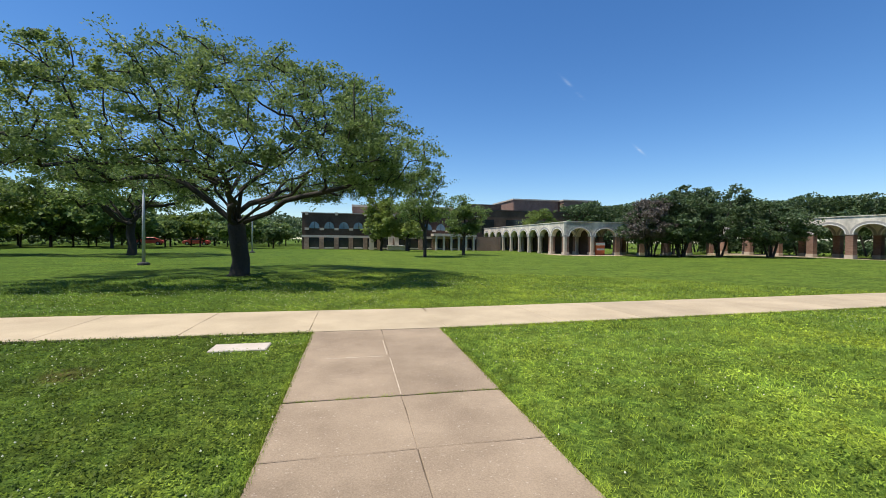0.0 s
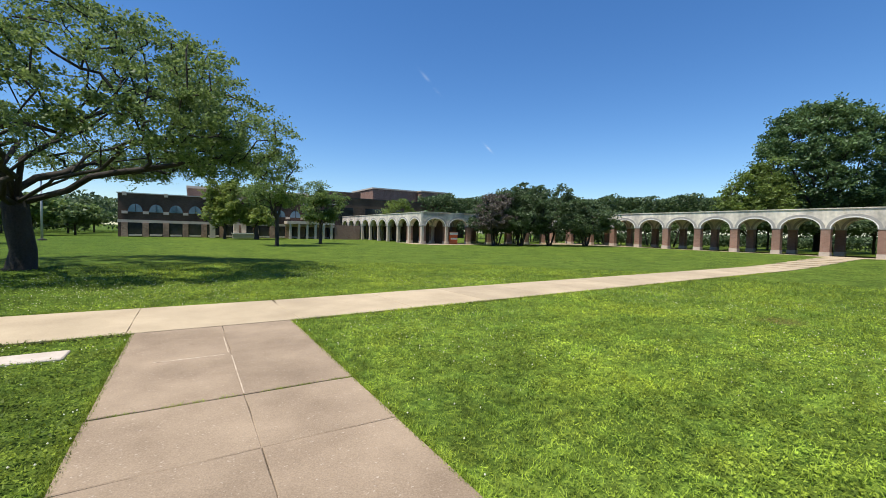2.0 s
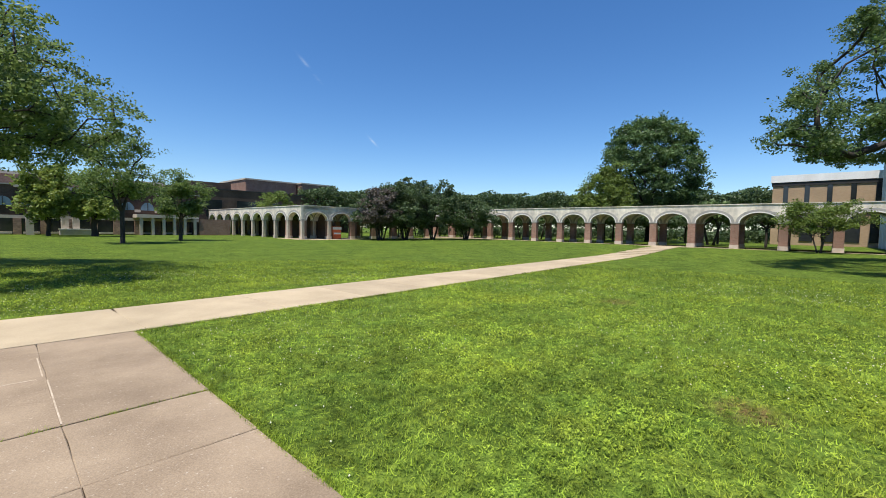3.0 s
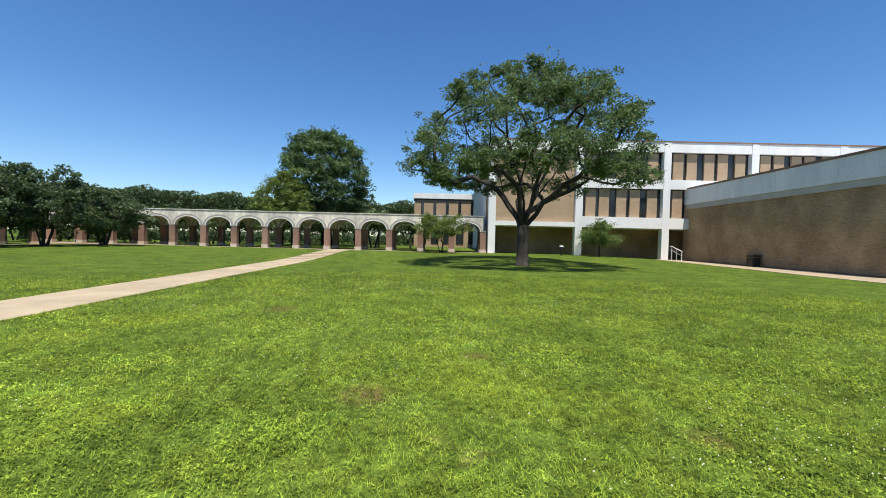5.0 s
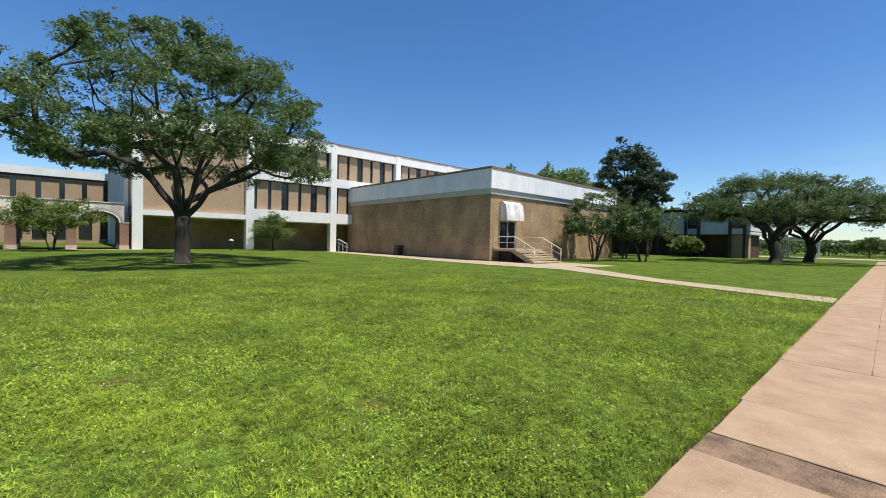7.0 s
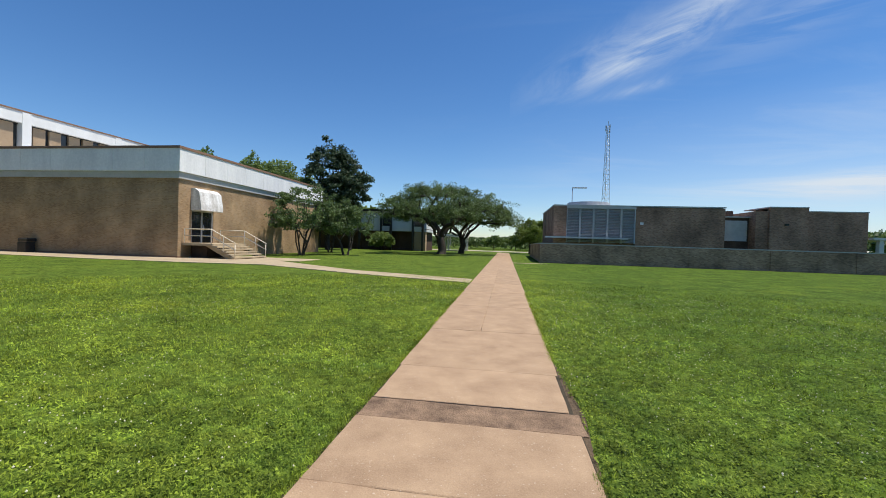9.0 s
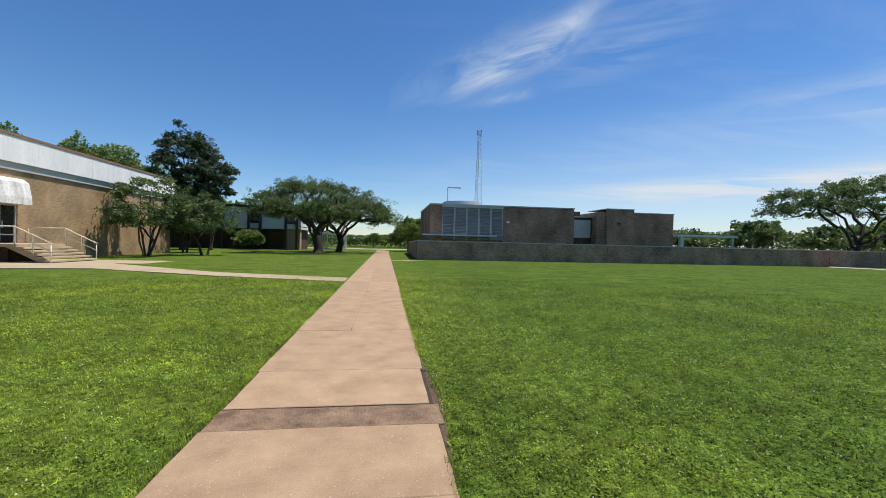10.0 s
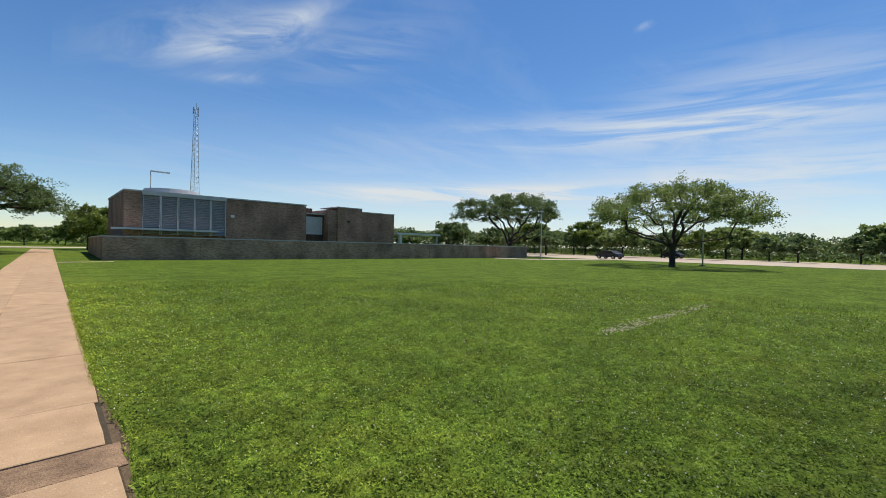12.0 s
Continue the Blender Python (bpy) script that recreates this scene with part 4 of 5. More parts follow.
def plant_building():
    o = thing("plant_building", (-5.0, -46.0, 0), "brown brick plant building with tall grey louvres", "building")
    boxes("main_block", M_PLANTBRICK, o, (-1.3, 0, -13, 0, -0.2, 5.85), (-8.3, -1.3, -13, -0.5, -0.2, 5.8), (-16.8, -8.3, -13, 0, -0.2, 5.8), label="brown brick block")
    boxes("roof_edge", M_GREYBAND, o, (-16.85, 0.05, -13.05, 0.06, 5.85, 5.98))
    boxes("louvre_head", M_GREYBAND, o, (-8.3, -1.3, -0.5, 0.05, 5.6, 5.85))
    for k in range(5):
        x0 = -1.35 - 1.39 * k
        bay = boxes("louvre_bay", M_LOUVRE, o, (x0 - 1.36, x0 - 1.28, -0.3, 0.0, 2.0, 5.6), (x0 - 0.06, x0, -0.3, 0.0, 2.0, 5.6), label="grey metal louvre bay")
        for j in range(22):
            z = 2.05 + 0.16 * j
            bm = bmesh.new()
            prism(bm, [(-0.28, z + 0.15), (-0.3, z + 0.13), (-0.06, z), (-0.04, z + 0.02)], "x", x0 - 1.28, x0 - 0.06)
            part("slat", bm, M_LOUVRE, bay)
    boxes("ledge", M_PANEL, o, (-7.4, 0.9, 0.06, 0.8, 2.42, 2.58), label="pale canopy ledge")
    boxes("wall_lamp", M_WHITE, o, (-9.0, -8.7, 0.0, 0.2, 4.0, 4.25), label="white wall lamp")
    boxes("link", M_DARKBRICK, o, (-19.5, -16.8, -13, -1.0, -0.2, 5.0))
    boxes("link_window", M_LOUVRE, o, (-19.3, -17.0, -1.0, -0.9, 2.6, 4.7), *[(-19.3, -17.0, -0.9, -0.82, 2.6 + 0.3 * k, 2.66 + 0.3 * k) for k in range(7)], label="grey window with bars")
    boxes("link_roof", M_GREYBAND, o, (-19.5, -16.8, -13, -0.7, 5.0, 5.12))
    boxes("roof_box", M_DARKBRICK, o, (-18.4, -17.8, -2.5, -1.8, 5.12, 5.75))
    boxes("east_block", M_PLANTBRICK, o, (-29.3, -19.5, -13, 0.2, -0.2, 5.6), (-24.0, -20.6, 0.2, 0.5, -0.2, 5.95), label="brown brick block")
    boxes("roof_edge", M_GREYBAND, o, (-29.35, -24.0, -13, 0.26, 5.6, 5.7), (-24.0, -20.55, -4, 0.56, 5.95, 6.05))
    boxes("wall_lamp", M_DARKMETAL, o, (-22.2, -21.9, 0.5, 0.7, 4.2, 4.4))
    boxes("canopy", M_PANEL, o, (-37.5, -29.4, -4.5, 0.8, 3.0, 3.25), label="pale flat canopy")
    boxes("canopy_post", M_METAL, o, (-37.2, -37.0, 0.3, 0.5, -0.2, 3.0))
    boxes("pier", M_PANEL, o, (-30.4, -30.0, 0.2, 0.6, -0.2, 3.0))
    bm = bmesh.new()
    bmesh.ops.create_cone(bm, cap_ends=True, segments=28, radius1=2.6, radius2=2.4, depth=0.9, matrix=Matrix.Translation((-4.6, -6, 6.3)))
    part("cooling_fan", bm, M_METAL, o, "round galvanised fan housing", smooth=False)
    boxes("fan_base", M_METAL, o, (-7.6, -1.6, -9, -3, 5.9, 6.05))


def lattice_tower(at, height):
    o = thing("radio_tower", at, "slender steel lattice radio tower", "tower")
    def leg(k, z):
        r = 1.9 - 1.35 * z / height
        a = 2 * math.pi * k / 3 + 0.4
        return Vector((r * math.cos(a), r * math.sin(a), z))
    for k in range(3):
        bm = bmesh.new()
        tube(bm, [leg(k, z * height / 8) for z in range(9)], 0.07, 6)
        part("leg", bm, M_METAL, o)
    n = 26
    for j in range(n):
        z0, z1 = height * j / n, height * (j + 1) / n
        bm = bmesh.new()
        for k in range(3):
            tube(bm, [leg(k, z0), leg((k + 1) % 3, z1)], 0.036, 4)
            tube(bm, [leg(k, z1), leg((k + 1) % 3, z1)], 0.036, 4)
        part("brace", bm, M_METAL, o)
    boxes("antenna", M_METAL, o, (-0.75, -0.5, -0.2, 0.2, height - 2.2, height + 0.6), (0.5, 0.8, -0.2, 0.2, height - 1.6, height + 0.3), (-0.05, 0.05, 0.5, 0.7, height, height + 1.6))


def street_lamp(at, height, arm, label, turn=0.0):
    o = thing("street_lamp", at, label, "lamp", turn=turn)
    bm = bmesh.new()
    tube(bm, [(0, 0, -0.05), (0, 0, height * 0.5), (0, 0, height)], [0.085, 0.07, 0.05], 10)
    part("pole", bm, M_METAL, o, smooth=True)
    bm = bmesh.new()
    tube(bm, [(0, 0, -0.03), (0, 0, 0.1), (0, 0, 0.16)], [0.3, 0.28, 0.12], 14)
    part("base", bm, M_DARKMETAL, o)
    if arm:
        boxes("head", M_PANEL, o, (0, arm, -0.12, 0.12, height - 0.06, height + 0.1), label="long pale lamp head")
    else:
        boxes("head", M_METAL, o, (-0.3, 0.3, -0.16, 0.16, height, height + 0.14))


# ---- northern dark brick building ----


def north_building():
    o = thing("north_building", (-7.3, 62, 0), "dark brick building with half-round windows and pale bands", "building")
    L = 27.0
    boxes("wall", M_DARKBRICK, o, (0, L, 0.25, 14, -0.3, 5.2), label="dark brick wall")
    boxes("band", M_PLINTH, o, (-0.05, L, 0.15, 0.3, 1.72, 2.05), label="pale stone band")
    boxes("coping", M_TRIM, o, (-0.1, L, 0.1, 14, 5.2, 5.32))
    for k in range(12):
        x = 0.35 + 2.07 * k
        if k % 2 == 0:
            boxes("pier_cap", M_PLINTH, o, (x + 0.1, x + 0.5, 0.0, 0.4, 4.95, 5.38), label="pale stone cap")
        bm = bmesh.new()
        prism(bm, [(x + 1.35 + 0.72 * math.cos(math.pi * q / 12), 3.02 + 0.97 * math.sin(math.pi * q / 12)) for q in range(13)], "y", 0.16, 0.3)
        window = part("arched_window", bm, M_BLUEGLASS, o, "half-round window with sky reflection painted in blue")
        boxes("mullion", M_DARKMETAL, window, (x + 1.32, x + 1.38, 0.12, 0.2, 3.02, 3.95))
        boxes("sill_block", M_PLINTH, o, (x + 0.02, x + 0.6, 0.1, 0.3, 2.78, 3.1), label="pale stone block between windows")
        # A dark panel on the wall draws the shade inside each opening.
        boxes("opening", M_GLASS, o, (x + 0.62, x + 2.05, 0.2, 0.3, -0.2, 1.72), label="dark panel for the shade in a ground-floor opening")
        boxes("bench_sill", M_PLINTH, o, (x + 0.72, x + 1.98, -0.2, 0.2, 0.1, 0.3))
        boxes("pier", M_WALLBRICK, o, (x - 0.02, x + 0.6, 0.0, 0.3, -0.3, 1.72))
    boxes("upper_block", M_REDBRICK, o, (7, 24, 8, 20, 5.3, 6.9))
    boxes("upper_coping", M_PLINTH, o, (6.9, 24.1, 7.9, 20, 6.9, 7.25))
    q = thing("stage_house", (30, 92, 0), "large dark building with stacked red brick roof blocks", "building")
    boxes("wall", M_DARKBRICK, q, (-22, 33, 0, 30, -0.3, 8.6))
    boxes("roof_edge", M_DARKMETAL, q, (-22.1, 33.1, -0.1, 30, 8.6, 8.8))
    boxes("tower_block", M_REDBRICK, q, (10.0, 22.6, 8, 24, 8.6, 12.1), (23.0, 32.6, 6, 24, 8.6, 12.1))
    boxes("tower_coping", M_PLINTH, q, (9.8, 22.8, 7.8, 24, 12.1, 12.45), (22.8, 32.8, 5.8, 24, 12.1, 12.45))
    boxes("upper_wall", M_DARKBRICK, q, (-3.0, 4.5, 2, 20, 8.82, 10.2), label="dark brick upper storey")
    for k in range(6):
        boxes("window", M_GLASS, q, (-16 + 7 * k, -12 + 7 * k, -0.06, 0.05, 3.0, 6.5))
    p = thing("portico", (9.5, 60.0, 0), "row of pale columns under a white entablature", "portico")
    for k in range(6):
        boxes("column", M_PLINTH, p, (2.3 + 1.15 * k, 2.6 + 1.15 * k, 0, 0.3, -0.2, 2.1))
    boxes("entablature", M_PLINTH, p, (2.0, 8.6, -0.1, 3.0, 2.1, 2.5))
    boxes("back_wall", M_REDBRICK, p, (2.0, 12.5, 2.6, 2.9, -0.2, 2.1), label="red-brown brick wall")
    boxes("front_wall", M_REDBRICK, p, (8.7, 12.5, 0.0, 0.3, -0.2, 2.1), label="red-brown brick wall")
    for x in (-2.8, -0.1, 0.8):
        boxes("gate_pier", M_PLINTH, p, (x - 4.5, x - 3.9, 0.3, 0.9, -0.2, 2.3))


def car(at, turn, paint, label):
    o = thing("car", at, label, "car", "parked cars", turn=turn)
    bm = bmesh.new()
    prism(bm, [(-2.2, 0.35), (-2.25, 0.75), (-1.9, 0.9), (-1.3, 0.95), (-0.7, 1.4), (0.8, 1.42), (1.5, 1.0), (2.1, 0.9), (2.25, 0.6), (2.2, 0.35)], "y", -0.85, 0.85)
    part("body", bm, paint, o, bevel=0.05)
    bm = bmesh.new()
    prism(bm, [(-1.15, 0.98), (-0.65, 1.34), (0.75, 1.36), (1.3, 1.0)], "y", -0.865, 0.865)
    part("side_window", bm, M_GLASS, o)
    for x in (-1.4, 1.4):
        for y in (-0.8, 0.8):
            bm = bmesh.new()
            bmesh.ops.create_cone(bm, cap_ends=True, segments=16, radius1=0.33, radius2=0.33, depth=0.22, matrix=Matrix.Translation((x, y, 0.33)) @ Matrix.Rotation(radians(90), 4, "X"))
            w = part("wheel", bm, M_TYRE, o)
            bm = bmesh.new()
            bmesh.ops.create_cone(bm, cap_ends=True, segments=12, radius1=0.19, radius2=0.19, depth=0.24, matrix=Matrix.Translation((x, y, 0.33)) @ Matrix.Rotation(radians(90), 4, "X"))
            part("rim", bm, M_SILVER, w)


office_block()
far_wing()
hall()
stair()
south_building()
yard_wall()
plant_building()
north_building()
lattice_tower((-32.9, -147, 0), 42.3)
arcade((43.0, 41.2, 0.28), -90, 14, "pale concrete arcade on brick columns beside the lawn")
arcade((23.35, 42.4, 0.0), 0, 6, "shaded concrete arcade on brick columns at the lawn's end")
arcade((23.0, 42.4 + 9 * BAY, -0.05), -90, 9, "sunlit pale concrete arcade leading to the dark brick building", shaft=M_PLINTH, col=0.38, backed=True)

rail_ = thing("ramp_rail", (40.6, -23.3, 0.05), "short white pipe rail by the office block", "rail")
for k in range(3):
    bm = bmesh.new()
    tube(bm, [(0.9 * k, 0, -0.1), (0.9 * k, 0, 0.9 + 0.25 * k)], 0.04, 8)
    part("rail_post", bm, M_WHITE, rail_)
for h_ in (0.5, 0.9):
    bm = bmesh.new()
    tube(bm, [(-0.1, 0, h_), (0.9, 0, h_ + 0.25), (1.8, 0, h_ + 0.5), (2.2, 0, h_ + 0.5)], 0.035, 8)
    part("handrail", bm, M_WHITE, rail_)

# ---- trees ----
tree("elm_tree", (-4.4, 17.5, 0), 8.75, 7.9, 0.36, 2.0, 2.7, 700, 150000, 0.05, M_LEAF_ELM, "broad spreading shade tree with open crown on the lawn", seed=3, clump_r=0.62, shell=0.72, sparse=0.7, lean=(-0.3, 0), under=-0.5, inside=0.07, limbs=14, middle=0.28, rise_low=0.2, wobble=0.5, taper=0.56, tight=0.4, squash=(1.0, 0.86))
tree("elm_tree", (-17.6, 38.0, 0), 8.0, 6.4, 0.34, 2.6, 3.2, 150, 17000, 0.13, M_LEAF_ELM, "spreading shade tree beyond the lamp post", seed=4, clump_r=0.9, shell=0.7, under=-0.4, inside=0.08, limbs=8)
tree("elm_tree", (-27.0, 37.0, 0), 6.4, 3.8, 0.2, 1.9, 2.0, 90, 13000, 0.13, M_LEAF_LIME, "rounded shade tree at the edge of the lawn", seed=5, clump_r=0.9, shell=0.6)
tree("elm_tree", (26.6, -5.3, 0.02), 12.8, 7.5, 0.43, 2.4, 3.3, 400, 110000, 0.072, M_LEAF_SHADE, "full dark green shade tree beside the office block", seed=8, clump_r=0.85, shell=0.78, sparse=1.3, under=-0.3, inside=0.03, limbs=11, middle=0.32, rise_low=0.2, wobble=0.5, taper=0.48, tight=0.4)
tree("live_oak", (8.3, -53.9, 0), 9.3, 8.0, 0.6, 1.8, 2.8, 280, 70000, 0.088, M_LEAF_OAK, "wide low live oak with twisting dark limbs", seed=11, clump_r=0.95, limbs=9, shell=0.78, under=-0.18, inside=0.04)
tree("live_oak", (6.4, -60.5, 0), 8.0, 6.4, 0.48, 1.9, 2.8, 130, 26000, 0.095, M_LEAF_OAK, "wide low live oak beside the walk", seed=12, clump_r=0.95, limbs=9, shell=0.78, under=-0.18, inside=0.04, lean=(-2.0, 0))
# The paler elm leaf puts this oak's backlight into its colour.
tree("live_oak", (-46.0, -14.6, 0), 8.7, 8.2, 0.34, 1.9, 3.0, 260, 46000, 0.088, M_LEAF_ELM, "rounded live oak at the edge of the parking lot", seed=15, clump_r=0.95, limbs=9, shell=0.78, under=-0.18, inside=0.04, sparse=0.8, wobble=0.5)
tree("live_oak", (-60, -45.6, 0), 11.4, 9.6, 0.42, 2.4, 4.8, 230, 46000, 0.115, M_LEAF_OAK, "flat-topped live oak behind the yard wall", seed=17, clump_r=0.95, limbs=9, shell=0.78, under=-0.18, inside=0.04)
tree("small_tree", (6.2, 36.5, 0), 8.1, 3.0, 0.16, 2.2, 2.6, 70, 13000, 0.085, M_LEAF_ELM, "young shade tree with thin upright crown", seed=21, clump_r=0.8)
tree("small_tree", (11.1, 41.4, 0), 6.5, 2.3, 0.16, 1.8, 1.9, 50, 12000, 0.09, M_LEAF_ELM, "young shade tree with rounded crown", seed=22, clump_r=0.8)
tree("cypress_tree", (3.6, 56, 0), 8.2, 2.3, 0.2, 1.0, 0.9, 60, 12000, 0.15, M_LEAF_YELLOW, "yellow-green conical tree before the brick building", seed=23, clump_r=0.9)
tree("small_tree", (7.0, 55, 0), 7.2, 2.1, 0.3, 1.6, 1.3, 50, 9500, 0.16, M_LEAF_YELLOW, "yellow-green leafy tree before the brick building", seed=24, clump_r=0.9)
tree("small_tree", (40.0, 0.1, 0.28), 4.1, 2.9, 0.07, 0.9, 1.3, 70, 12000, 0.075, M_LEAF_LIME, "small multi-stemmed tree before the arcade", seed=31, clump_r=0.6, trunks=3, under=-0.8)
tree("small_tree", (40.6, -15.3, 0.15), 4.0, 2.0, 0.08, 1.0, 1.1, 90, 12000, 0.065, M_LEAF_ELM, "small rounded tree before the office block", seed=32, clump_r=0.55, under=-0.9)
tree("crape_myrtle", (18.6, -36.2, 0), 7.0, 3.7, 0.11, 1.2, 1.9, 90, 11000, 0.1, M_LEAF_OAK, "multi-stemmed crape myrtle beside the hall", seed=33, clump_r=0.6, trunks=4, sparse=1.0)
tree("crape_myrtle", (20.2, -46.2, 0), 6.0, 2.8, 0.12, 1.2, 1.8, 50, 10000, 0.12, M_LEAF_DARK, "multi-stemmed crape myrtle beside the hall", seed=34, clump_r=0.8, trunks=3)
tree("crape_myrtle", (15.9, -40.1, 0), 5.9, 2.7, 0.12, 1.4, 1.7, 70, 8000, 0.1, M_LEAF_OAK, "slender crape myrtle on the lawn", seed=35, clump_r=0.55, trunks=2, sparse=0.9)
tree("pine_tree", (22.6, -58.4, 0), 13.0, 3.9, 0.22, 6.0, 6.2, 70, 14000, 0.15, M_LEAF_PINE, "dark pine with a rounded crown beside a taller one", seed=44, clump_r=0.85, shell=0.5, limbs=6, middle=0.45, under=-0.95, wobble=0.4)
tree("pine_tree", (25.4, -57, 0), 16.9, 5.0, 0.35, 5.5, 5.4, 120, 28000, 0.15, M_LEAF_PINE, "tall dark pine with clumped needles", seed=41, clump_r=0.95, shell=0.5, limbs=8, middle=0.5, under=-0.95, wobble=0.4, cone=0.5)
tree("small_tree", (-4.0, -71.5, 0), 6.4, 3.6, 0.16, 1.6, 1.4, 60, 11000, 0.13, M_LEAF_LIME, "leafy tree behind the end of the yard wall", seed=42, clump_r=0.9)
tree("shrub", (19.5, -64.5, 0), 3.4, 2.4, 0.08, 0.4, 0.4, 40, 8000, 0.14, M_LEAF_ELM, "rounded green shrub against the dark wall", "shrub", seed=37, clump_r=0.7, trunks=3)
tree("magnolia_tree", (60, 17.5, 0.2), 16.9, 6.5, 0.4, 2.5, 2.2, 400, 64000, 0.16, M_LEAF_MAGNOLIA, "tall dense dark green tree behind the arcade", seed=38, clump_r=1.15, shell=0.88, under=-0.95, wobble=0.2, middle=0.55)

tree("small_tree", (52.5, 20.5, 0.25), 10.2, 3.8, 0.2, 2.0, 2.4, 120, 20000, 0.14, M_LEAF_LIME, "light green leafy tree behind the arcade", seed=39, clump_r=1.0, shell=0.65, under=-0.9)
tree("small_tree", (27.6, 59.0, 0), 6.9, 3.0, 0.14, 2.0, 2.2, 50, 9000, 0.13, M_LEAF_LIME, "green tree rising behind the sunlit arcade", seed=40, clump_r=0.8)
# dense evergreen thicket where the two arcades meet
rng_t = random.Random(5)
thicket = [(30.8, 38.0, 6.2, 3.0), (33.0, 36.3, 7.4, 3.4), (35.4, 34.2, 7.5, 3.4), (38.0, 31.2, 5.6, 3.0), (34.8, 38.6, 7.0, 3.0)]
for k, (x, y, h, r) in enumerate(thicket):
    tree("yaupon_tree", (x, y, gz(x, y)), h, r * 1.18, 0.12, 1.4, 1.4, 120, 15000, 0.12, M_LEAF_DARK, "dense dark evergreen in a clump by the arcade", group="evergreen clump", seed=50 + k, clump_r=0.7, trunks=3, shell=0.72, under=-0.95)
tree("plum_tree", (29.3, 36.8, 0.1), 6.2, 2.6, 0.1, 1.2, 1.5, 60, 10000, 0.11, M_LEAF_PURPLE, "dull purple-leaved ornamental tree", seed=57, clump_r=0.7, trunks=2)

# background trees: four models, copied
models = []
for k, (h, r, mat_) in enumerate(((7.5, 4.6, M_LEAF_ELM), (8.5, 5.2, M_LEAF_LIME), (6.5, 4.2, M_LEAF_OAK), (9.5, 5.6, M_LEAF_OAK))):
    models.append(tree("background_tree", (-30 - 9 * k, 60 + 4 * k, 0), h, r, 0.2, 2.0, 2.3, 46, 3300, 0.4, mat_, "leafy park tree in the distance", group="distant trees", seed=70 + k, clump_r=1.3, shell=0.62, limbs=4, far=True))


grove = [tree("grove_tree", (50.5, 4.0 + 40 * k, 0.2), 4.5, 2.9, 0.13, 1.9, 2.4, 34, 2600, 0.17, m_, "low-crowned tree in the grove behind the arcade", group="arcade grove", seed=90 + k, clump_r=0.8, shell=0.5, limbs=4, far=True, trunks=1 + k) for k, m_ in enumerate((M_LEAF_DARK, M_LEAF_OAK))]


def scatter(places, seed, lo=0.85, hi=1.2, kinds=models):
    r = random.Random(seed)
    for x, y in places:
        s = r.uniform(lo, hi)
        t = copy_thing(kinds[r.randrange(len(kinds))], pose(x, y, gz(x, y) - 0.02, 0, 0, r.uniform(0, 360)))
        t.scale = (s, s, s * r.uniform(0.9, 1.1))


def polar(az0, az1, r0, r1, n, seed):
    r = random.Random(seed)
    out = []
    for k in range(n):
        a = radians(az0 + (az1 - az0) * (k + r.random()) / n)
        d = r.uniform(r0, r1)
        out.append((d * math.sin(a), d * math.cos(a)))
    return out


scatter(polar(-62, -8, 64, 90, 40, 1), 2, 0.56, 0.72)                                    # north-west park
scatter([(51 + 7 * (k % 2) + rng_t.uniform(-1, 1), 8 + 4.4 * (k // 2) + rng_t.uniform(-1.4, 1.4)) for k in range(26)], 5, 0.9, 1.12, grove)     # grove behind the arcade
scatter([(27 + 2.6 * k, 48.5 + 3 * (k % 3)) for k in range(8)], 23, 0.9, 1.1, grove)                        # wood beyond
scatter(polar(144, 160, 85, 105, 12, 8), 9, 1.2, 1.5)
scatter(polar(166, 183, 104, 118, 5, 10), 11, 0.42, 0.56)
scatter(polar(182, 232, 85, 118, 14, 12), 13, 0.7, 0.95)
scatter(polar(232, 296, 88, 120, 26, 14), 15, 0.72, 1.08)
scatter(polar(120, 128, 75, 85, 5, 16), 17, 1.0, 1.25)

far_wood("far_wood", 28, 91, 104, 118, 12.2, 110000, 0.3, M_LEAF_DARK, 1, "dense dark green belt of trees beyond the arcade", 0.45)
far_wood("far_wood", 139, 153.5, 61, 69, 13.2, 26000, 0.2, M_LEAF_ELM, 12, "row of leafy trees behind the hall")
far_wood("hedge", 222, 302, 112, 118, 1.9, 16000, 0.3, M_LEAF_OAK, 13, "low dense hedge beyond the parking lot")
far_wood("hedge", -66, -9, 91, 95, 2.7, 15000, 0.3, M_LEAF_DARK, 14, "low hedge behind the park trees")
# The 44 to 86 degree hedge is added to darken the view through the arches.
far_wood("hedge", 44, 86, 74, 82, 2.2, 16000, 0.26, M_LEAF_DARK, 2, "dense green hedge added behind the arcade grove as dark backing")
far_wood("far_wood", -64, 8, 95, 130, 7.4, 34000, 0.38, M_LEAF_DARK, 3, "distant belt of green trees beyond the park")
far_wood("far_wood", 162, 185, 112, 135, 3.6, 14000, 0.34, M_LEAF_OAK, 4, "distant trees beyond the end of the walk")
far_wood("far_wood", 185, 228, 120, 140, 6.8, 20000, 0.4, M_LEAF_OAK, 5, "distant trees behind the brick building")
far_wood("far_wood", 228, 302, 124, 150, 6.2, 30000, 0.4, M_LEAF_OAK, 6, "distant belt of trees beyond the parking lot", 2.0)

